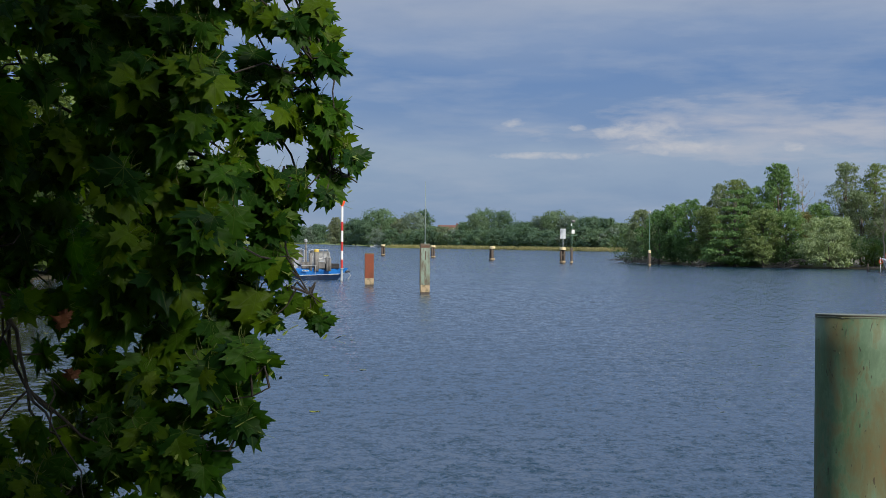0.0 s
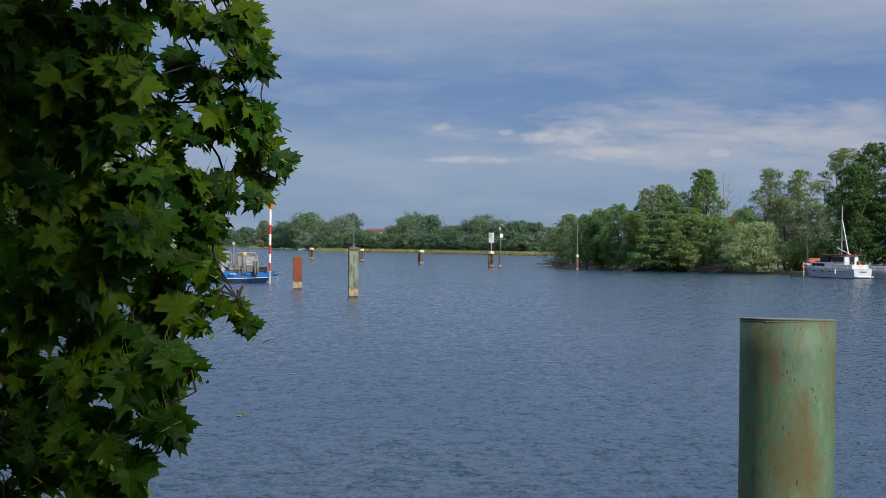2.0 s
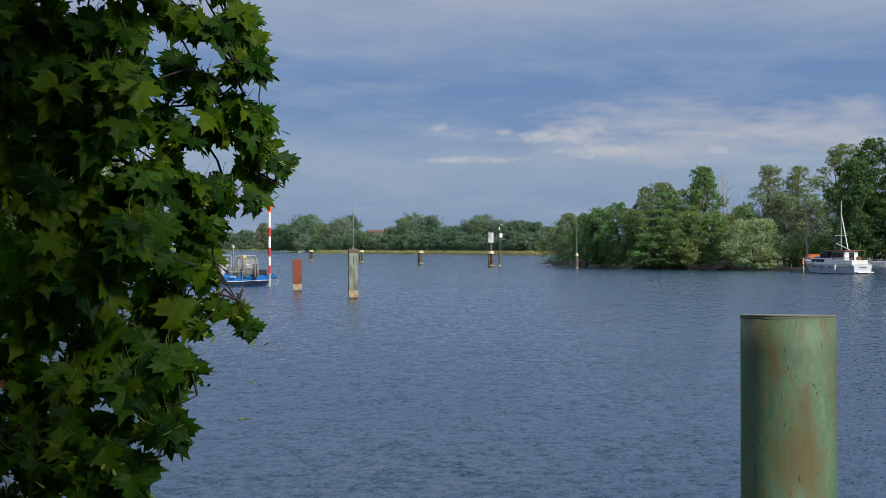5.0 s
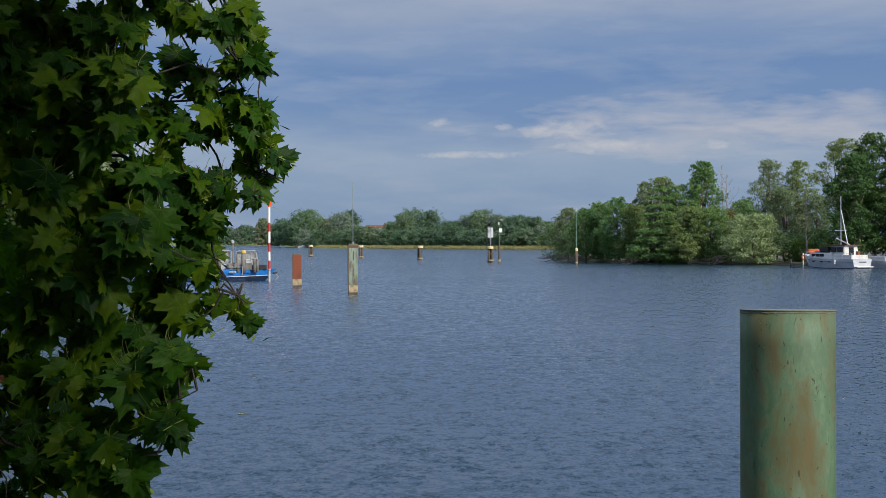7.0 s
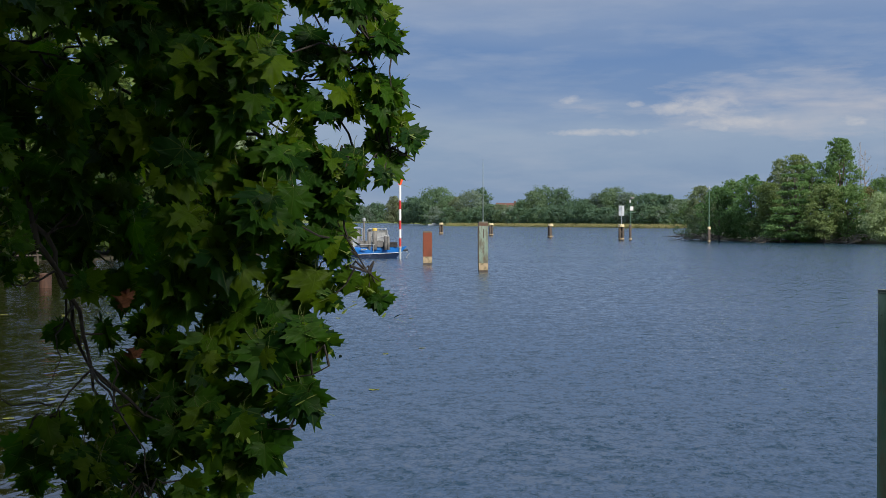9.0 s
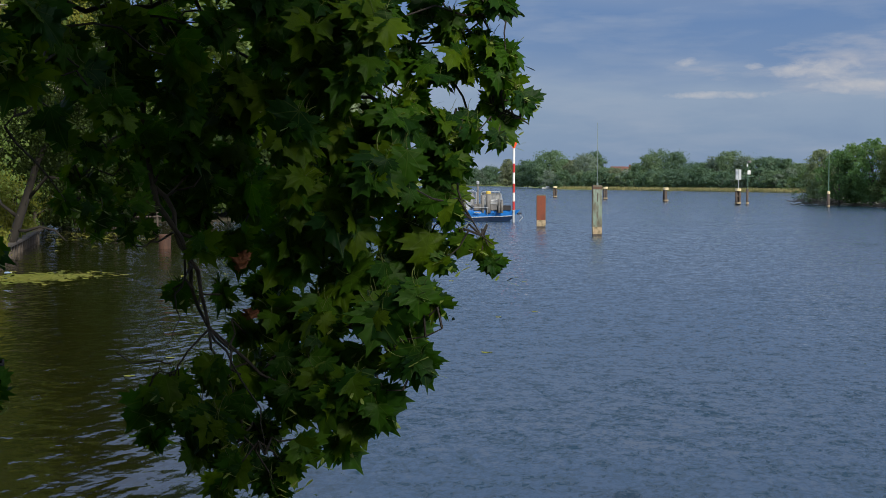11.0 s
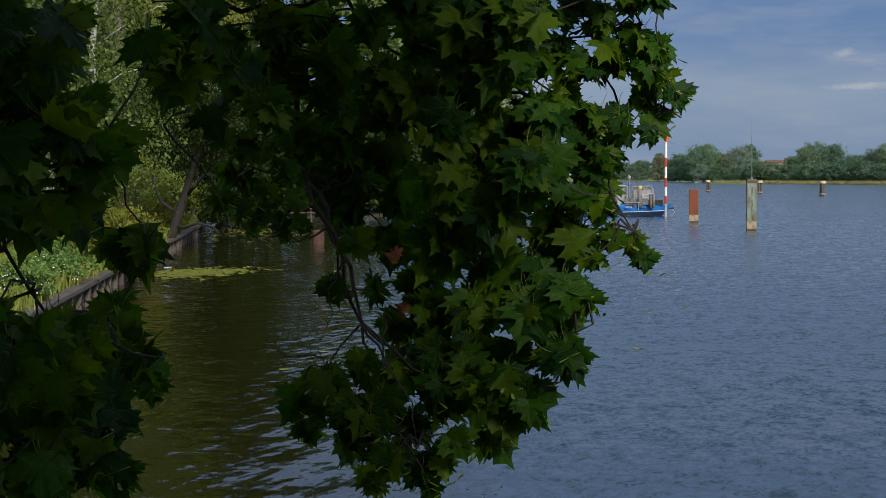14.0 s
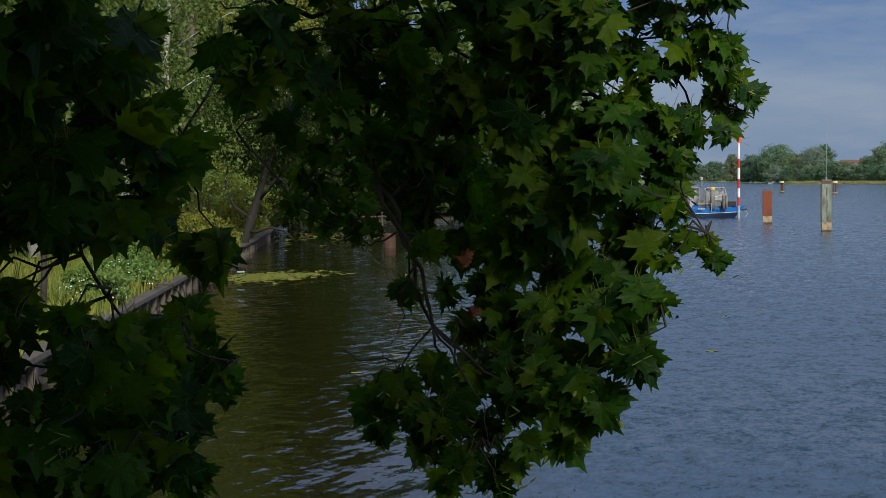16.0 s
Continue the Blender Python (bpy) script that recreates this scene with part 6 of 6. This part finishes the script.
SPRAY_TOP += [
    (8.2, 10.1, 0.89), (9.4, 10.5, 1.34), (11.8, 10.4, 1.34), (13.8, 10.3, 1.34), (6.9, 10.3, 0.80), (5.8, 10.0, 0.67), (7.7, 11.6, 1.11),
    (10.5, 11.9, 1.34), (13.0, 11.8, 1.34),
]
SPRAY_LEFT = [
    (30.2, 5.7, 1.67), (31.3, 3.8, 1.67), (29.2, 4.2, 1.03), (28.8, 2.4, 1.23), (27.2, 5.8, 0.85), (27.6, 4.3, 0.80), (31.5, 1.3, 1.67),
    (29.3, 0.8, 1.45), (27.2, 2.1, 1.11), (26.1, 2.9, 0.58), (26.4, 0.6, 0.98), (25.5, 0.9, 0.58), (30.6, -0.8, 1.34), (29.0, -0.5, 0.67),
    (26.8, -1.1, 0.76), (27.1, -1.5, 0.55), (25.3, -2.7, 0.30), (24.4, -2.9, 0.33), (28.3, -1.6, 0.55), (32.0, -1.3, 1.11),
    (30.2, -1.6, 0.60),
]
SPRAY_FOOT = [
    (27.2, -5.7, 0.55), (25.6, -5.2, 0.50), (25.3, -6.0, 0.49), (26.7, -6.5, 1.03), (28.4, -6.2, 1.03), (30.1, -5.7, 1.03), (32.4, -4.3, 0.60),
    (32.1, -4.9, 0.80), (29.5, -7.3, 1.03), (27.4, -7.9, 1.23), (25.4, -7.5, 0.62), (24.6, -6.9, 0.31), (25.7, -9.0, 0.85), (28.0, -9.6, 1.23),
    (30.0, -9.0, 1.03), (31.2, -9.5, 0.71), (26.3, -10.6, 1.07), (25.5, -11.5, 0.67), (28.5, -11.3, 1.11), (30.6, -11.2, 1.03), (32.2, -11.3, 0.80),
    (24.1, -8.0, 0.18),
]
SPRAY_LEFT += [
    (33.5, 4.8, 2.01), (33.6, 1.5, 2.01), (33.7, -1.9, 1.56), (33.8, -4.9, 1.34), (33.9, -9.9, 1.78), (34.2, -7.8, 0.90),
]
# leaves added over the near wall, in place of the shade on it
SPRAY_FOOT += [(32.3, -5.7, 0.75), (32.5, -6.8, 0.55), (31.4, -8.5, 0.60)]
# thin twigs with small leaves, added as dark cover before the lit creek-end trees
SPRAY_FINE = [
    (21.4, 1.5, 0.60), (20.6, 1.0, 0.65), (19.7, 0.9, 0.60), (18.9, 0.2, 0.60), (21.0, 0.1, 0.50), (20.3, -0.4, 0.55), (19.6, -0.7, 0.50),
    (20.6, -1.2, 0.40), (19.9, -1.5, 0.40), (19.1, -1.3, 0.40), (18.4, -1.0, 0.45), (18.2, -1.8, 0.35), (21.3, -0.8, 0.40), (18.9, -2.1, 0.30), (20.2, -2.0, 0.28),
]
# mostly unseen sprays over the boughs, added to block light
SPRAY_TOP += [
    (14.7, 8.8, 2.4), (17.4, 9.0, 2.4), (20.0, 9.0, 2.3), (22.6, 9.2, 2.0), (25.2, 9.4, 1.8), (28.0, 9.2, 2.0), (30.6, 8.4, 2.4),
]

# boughs: bearing, height angle, distance of each knee; thickness at the start and at the end
BOUGHS = [
    ([(60, 24, 3.6), (40, 15, 3.6), (23.44, 7.82, 3.7), (21.30, 6.75, 3.9), (19.13, 6.60, 4.05), (16.70, 7.47, 4.2), (13.40, 6.17, 4.3), (9.64, 5.71, 4.2), (6.78, 5.46, 4.1), (5.03, 6.50, 4.0)], 0.0125, 0.0042),
    ([(19.78, 6.59, 4.0), (19.15, 4.65, 4.1), (18.40, 2.46, 4.15), (18.05, -0.19, 4.15), (17.22, -1.98, 4.1), (16.62, -3.54, 4.05), (15.92, -5.77, 4.0), (15.04, -8.21, 3.95), (14.16, -10.42, 3.9)], 0.0125, 0.0045),
]
BOUGHS += [
    ([(16.70, 7.47, 4.3), (14.95, 5.09, 4.4), (12.52, 3.43, 4.35), (10.75, 2.32, 4.3), (8.32, 0.86, 4.1), (5.90, -1.14, 3.9), (4.80, -2.47, 3.8)], 0.0065, 0.0028),
    ([(17.22, -1.98, 4.15), (14.78, -2.66, 4.2), (11.89, -4.01, 4.1), (11.00, -5.57, 3.95), (9.00, -6.46, 3.8), (6.78, -5.79, 3.7)], 0.0055, 0.0028),
    ([(12.52, 3.43, 4.35), (9.64, 3.30, 4.2), (7.21, 2.29, 4.05), (4.81, 2.81, 4.0), (3.40, 2.25, 3.95)], 0.0073, 0.0028),
    ([(15.92, -5.77, 4.0), (13.92, -7.56, 3.95), (11.68, -8.45, 3.85), (8.33, -8.22, 3.7)], 0.0062, 0.0028),
]
BOUGHS += [
    ([(70, 20, 3.0), (48, 12, 2.9), (30.95, 5.55, 2.95), (28.53, 4.34, 3.0), (26.70, 2.01, 3.1), (25.05, -0.37, 3.2), (24.01, -2.35, 3.2)], 0.0100, 0.0028),
    ([(30.95, 5.55, 2.95), (30.64, 0.51, 2.9), (29.48, -2.69, 2.95), (28.08, -5.08, 3.0), (27.29, -8.11, 3.0), (25.84, -10.32, 3.0)], 0.0065, 0.0028),
    ([(21.30, 6.75, 3.9), (21.97, 5.06, 3.75), (22.86, 3.32, 3.6), (23.52, 2.02, 3.6)], 0.0052, 0.0028),
    ([(28.08, -5.08, 3.0), (26.20, -6.00, 3.0), (23.86, -6.94, 3.0)], 0.0052, 0.0028),
]
BOUGHS += [
    ([(18.05, -0.19, 4.1), (17.00, -2.20, 4.05), (16.22, -4.43, 4.0), (15.52, -6.21, 3.95), (14.70, -7.55, 3.9)], 0.0095, 0.0045),
    ([(17.22, -1.98, 4.1), (17.89, -2.37, 4.05), (18.56, -2.54, 4.0), (19.22, -2.27, 4.0), (19.70, -2.44, 4.0)], 0.0040, 0.0015),
    ([(18.40, 2.46, 4.15), (19.62, 1.58, 4.0), (20.50, 0.48, 3.9), (20.85, -0.84, 3.85)], 0.0050, 0.0020),
    ([(19.13, 6.60, 4.05), (17.81, 6.28, 4.1), (16.72, 5.42, 4.2), (15.62, 4.43, 4.3)], 0.0070, 0.0025),
    ([(21.30, 6.75, 3.9), (22.38, 7.03, 3.8), (23.45, 6.76, 3.75), (24.26, 6.92, 3.7)], 0.0060, 0.0020),
]
BOUGHS += [
    ([(16.57, -3.32, 4.0), (17.25, -4.42, 3.95), (17.03, -5.31, 3.95), (17.60, -6.41, 3.9)], 0.0040, 0.0015),
    ([(15.92, -5.77, 3.95), (15.04, -7.11, 3.8), (13.93, -8.88, 3.75), (13.76, -10.64, 3.75)], 0.0045, 0.0020),
    ([(17.38, -7.08, 3.95), (17.94, -6.96, 3.95), (18.82, -7.05, 3.95), (19.48, -6.60, 3.95)], 0.0026, 0.0025),
    ([(15.92, -5.77, 4.0), (16.78, -6.64, 3.98), (17.27, -7.52, 3.95), (17.94, -7.40, 3.95)], 0.0036, 0.0025),
]


def grow_maple():
    rr = random.Random(77)
    r = np.random.default_rng(77)
    foot = MAPLE_FOOT
    crutch = Vector((-3.2, 0.2, 5.2))
    stem = bent(Vector((0, 0, -0.1)), crutch - foot, 0, 5, 0.08, rr)
    part("trunk", tubed(stem, [0.34, 0.28, 0.25, 0.23, 0.21, 0.18], 14), M_BARK, maple, "rough dark grey-brown bark", smooth=True)
    nodes = []
    for i, (knees, w0, w1) in enumerate(BOUGHS):
        pts = [in_air(*k) for k in knees]
        if i in (0, 6):
            pts = [crutch.copy()] + pts
        fine = []
        for a, b in zip(pts, pts[1:]):
            for k in range(3):
                fine.append(a.lerp(b, k / 3) + Vector((rr.uniform(-1, 1), rr.uniform(-1, 1), rr.uniform(-1, 1))) * min(0.02, 1.6 * w0) * (k > 0))
        fine.append(pts[-1])
        n = len(fine) - 1
        wide = [w0 + (w1 * 0.6 - w0) * (k / n) ** 0.7 for k in range(n + 1)]
        if i in (0, 6):
            wide = [max(q, 0.09 * (1 - k / 5)) for k, q in enumerate(wide)]
        part("bough", tubed([q - foot for q in fine], wide, 8), M_BARK, maple, smooth=True)
        nodes += fine
    big = []
    leaves = []
    for group, spread, small, thick in ((SPRAY_TOP, 0.16, 0.78, 22), (SPRAY_RIM, 0.10, 0.67, 22), (SPRAY_HEART, 0.34, 1.0, 21), (SPRAY_LOW, 0.16, 1.0, 20), (SPRAY_LEFT, 0.16, 1.05, 22), (SPRAY_FOOT, 0.14, 0.95, 22), (SPRAY_FINE, 0.12, 0.55, 34)):
        for az, el, half in group:
            far = float(np.interp(az, (3, 8, 14, 18, 21, 24, 28, 32), (4.0, 4.05, 4.25, 4.15, 3.85, 3.35, 3.0, 2.9))) + 0.018 * max(-8, min(0, el)) * (az < 17) + rr.uniform(-spread, spread) - 0.12
            c = in_air(az, el, far)
            rad = far * math.tan(radians(half))
            near = min(nodes, key=lambda q: (q - c).length)
            twig = bent(near, c, 0.03, 4, 0.03, rr)
            part("twig", tubed([q - foot for q in twig], [0.0036, 0.0032, 0.0028, 0.0022, 0.0016], 5), M_BARK, maple)
            big.append((c, rad))
            # the spray's leaves hang away from the twig, like shingles, with some turned about
            way = c - near
            way.z = 0
            way = way.normalized() if way.length > 0.02 else Vector((0.8, -0.4, 0))
            hang = rr.uniform(0.5, 1.05)
            sight = (c - Vector((0, 0, EYE))).normalized()
            n = max(6, int(thick * (rad / 0.068) ** 2))
            for _ in range(n):
                size = (0.048 + 0.062 * rr.random() ** 1.1) * small
                inner = max(0.015, rad - size * 0.28)
                d = Vector((rr.gauss(0, 1), rr.gauss(0, 1), rr.gauss(0, 1))).normalized() * inner * rr.random() ** 0.5
                d += sight * (d.dot(sight) * 1.0 + (0.16 * rr.random() if rr.random() < 0.5 else 0.0))
                p = c + d
                out = Vector((d.x, d.y, 0)) / (rad + 0.01)
                tip = (out * 0.5 + way * 0.35 + Vector((rr.gauss(0.10, 0.34), rr.gauss(0, 0.30), -hang + rr.gauss(0, 0.28)))).normalized()
                face = Vector((0.28, -0.70, 0.50)) + out * 0.4 + Vector((rr.gauss(0, 0.5), rr.gauss(0, 0.42), rr.gauss(0, 0.42)))
                face = (face - tip * face.dot(tip)).normalized()
                leaves.append((p, tip, face, size, rr.randrange(len(SHAPES))))
    # the nearest leaves are pieces of their own, the rest one mesh
    order = sorted(range(len(leaves)), key=lambda i: (leaves[i][0] - Vector((0, 0, EYE))).length)
    single = set(order[:150]) | set(order[len(order) // 3:len(order) // 3 + 150])
    V, F, S, U = [], [], [], []
    count = 0
    for i, (p, tip, face, size, k) in enumerate(leaves):
        m3 = Matrix((tip.cross(face), tip, face)).transposed() * size
        start = p - tip * size * 0.4 - foot
        if i in single:
            o = new("leaf", LEAF_MESH[k])
            o.parent = maple
            o.matrix_basis = Matrix.Translation(start) @ m3.to_4x4()
        else:
            v, f, s = SHAPES[k]
            V.append(v @ np.array(m3).T + np.array(start))
            F.append(f + count)
            S.append(s)
            U.append(v[:, :2])
            count += len(v)
    me = mesh_of("foliage", np.concatenate(V), np.concatenate(F), [M_MAPLE, M_STALK], np.concatenate(S), True)
    with_uv(me, np.concatenate(U), np.concatenate(F))
    tagged(part("foliage", me, None, maple), kind="stuff")
    # the upper crown, over and behind the quay: unseen, built to shade the hanging sprays
    heap = []
    for i in range(34):
        a, q = i * 2.4, 1.0 + 5.4 * ((i + 0.5) / 34) ** 0.5
        heap.append((1.8 + q * math.cos(a), 1.6 + q * math.sin(a), 4.6 + rr.uniform(-0.6, 4.2) * (1.15 - q / 7), rr.uniform(0.9, 1.5), 0.8))
    for i in range(16):
        a = radians(185 + 165 * i / 15)
        heap.append((3.0 + 4.2 * math.cos(a), 0.6 + 3.8 * math.sin(a), rr.uniform(2.0, 3.6), rr.uniform(0.9, 1.3), 0.9))
    heap = [q for q in heap if not (q[0] + foot.x > 1.0 and q[1] + foot.y > 2.0)]
    # extra clumps set in the sun's path to shade sprays and near wall
    heap += [(x - foot.x, y - foot.y, z - foot.z, q, 0.7) for x, y, z, q in ((-3.6, 0.3, 4.2, 1.1), (-4.7, 1.2, 3.5, 1.0), (-2.8, -0.6, 4.8, 1.0), (0.45, 1.3, 4.75, 0.9), (1.0, 1.2, 4.9, 0.9), (-0.3, 2.1, 4.9, 0.8), (0.3, 0.2, 4.6, 0.9), (0.9, -0.5, 4.7, 1.0), (-0.6, -0.3, 4.7, 0.9))]
    pts, d = crown_points(heap, 32000, r, 0.0, depth=0.9)
    w = pts + np.array(foot) - np.array([0, 0, EYE])
    elev = np.degrees(np.arctan2(w[:, 2], np.hypot(w[:, 0], w[:, 1])))
    bear = np.degrees(np.arctan2(-w[:, 0], w[:, 1]))
    # leaves cleared from the outlook and from the sun's path to the rim
    ok = ((elev > 17) | (np.abs(bear - 7) > 40)) & ((0.822 * w[:, 0] + 0.569 * w[:, 1] < 1.05 + 0.6 * r.random(len(w))) | ((r.random(len(w)) < 0.04) & (w[:, 1] < 2.6)))
    pts, d = pts[ok], d[ok]
    nr = r.normal(size=d.shape) * 0.6 + np.array([0, 0, 0.8])
    tagged(part("crown", blades(pts, nr, 0.12, 0.8, r, F_DARK, "crown"), None, maple), kind="stuff")
    for q in heap[::3]:
        part("bough", tubed(bent(stem[-1], q[:3], 0.3, 4, 0.15, rr), [0.10, 0.08, 0.06, 0.035, 0.012], 7), M_BARK, maple, smooth=True)
    # clusters of winged seeds, and a few withered leaves
    bm = bmesh.new()
    for c, rad in big:
        for _ in range(1):
            p = c + Vector((rr.gauss(0, 0.2) * rad, rr.gauss(-0.45, 0.25) * rad, rr.gauss(0.1, 0.3) * rad)) - foot
            for k in range(3):
                for s in (-1, 1):
                    a = rr.uniform(0, 6.28)
                    u = Vector((math.cos(a), math.sin(a), -0.35)).normalized() * s
                    w = u.cross(Vector((0, 0, 1))).normalized()
                    o = p + Vector((0.02 * k, 0.0, -0.015 * k))
                    q = [o, o + u * 0.012 + w * 0.004, o + u * 0.030 + w * 0.006, o + u * 0.038, o + u * 0.028 - w * 0.003, o + u * 0.009 - w * 0.003]
                    bm.faces.new([bm.verts.new(e) for e in q])
    part("winged_seed", bm, M_SEED, maple, "pale green winged seeds")["kind"] = "stuff"
    for az, el, far in ((14.72, -3.44, 3.75), (14.52, -3.15, 3.77), (14.31, -5.38, 3.75)):
        p = in_air(az, el, far)
        o = new("withered_leaf", WITHERED)
        o.parent = maple
        o.matrix_basis = Matrix.Translation(p - foot) @ Euler((rr.uniform(1.2, 1.9), rr.uniform(-0.5, 0.5), rr.uniform(-0.6, 0.6) + 3.1)).to_matrix().to_4x4() @ Matrix.Scale(0.035, 4)
        tagged(o, "curled rust-brown withered leaf")


_v, _f, _s = leaf_shape(0.9, 0.9, 0.6, 0.5, 99)
WITHERED = mesh_of("withered_leaf", _v, _f, [M_DEAD, M_DEAD], _s, True)
grow_maple()
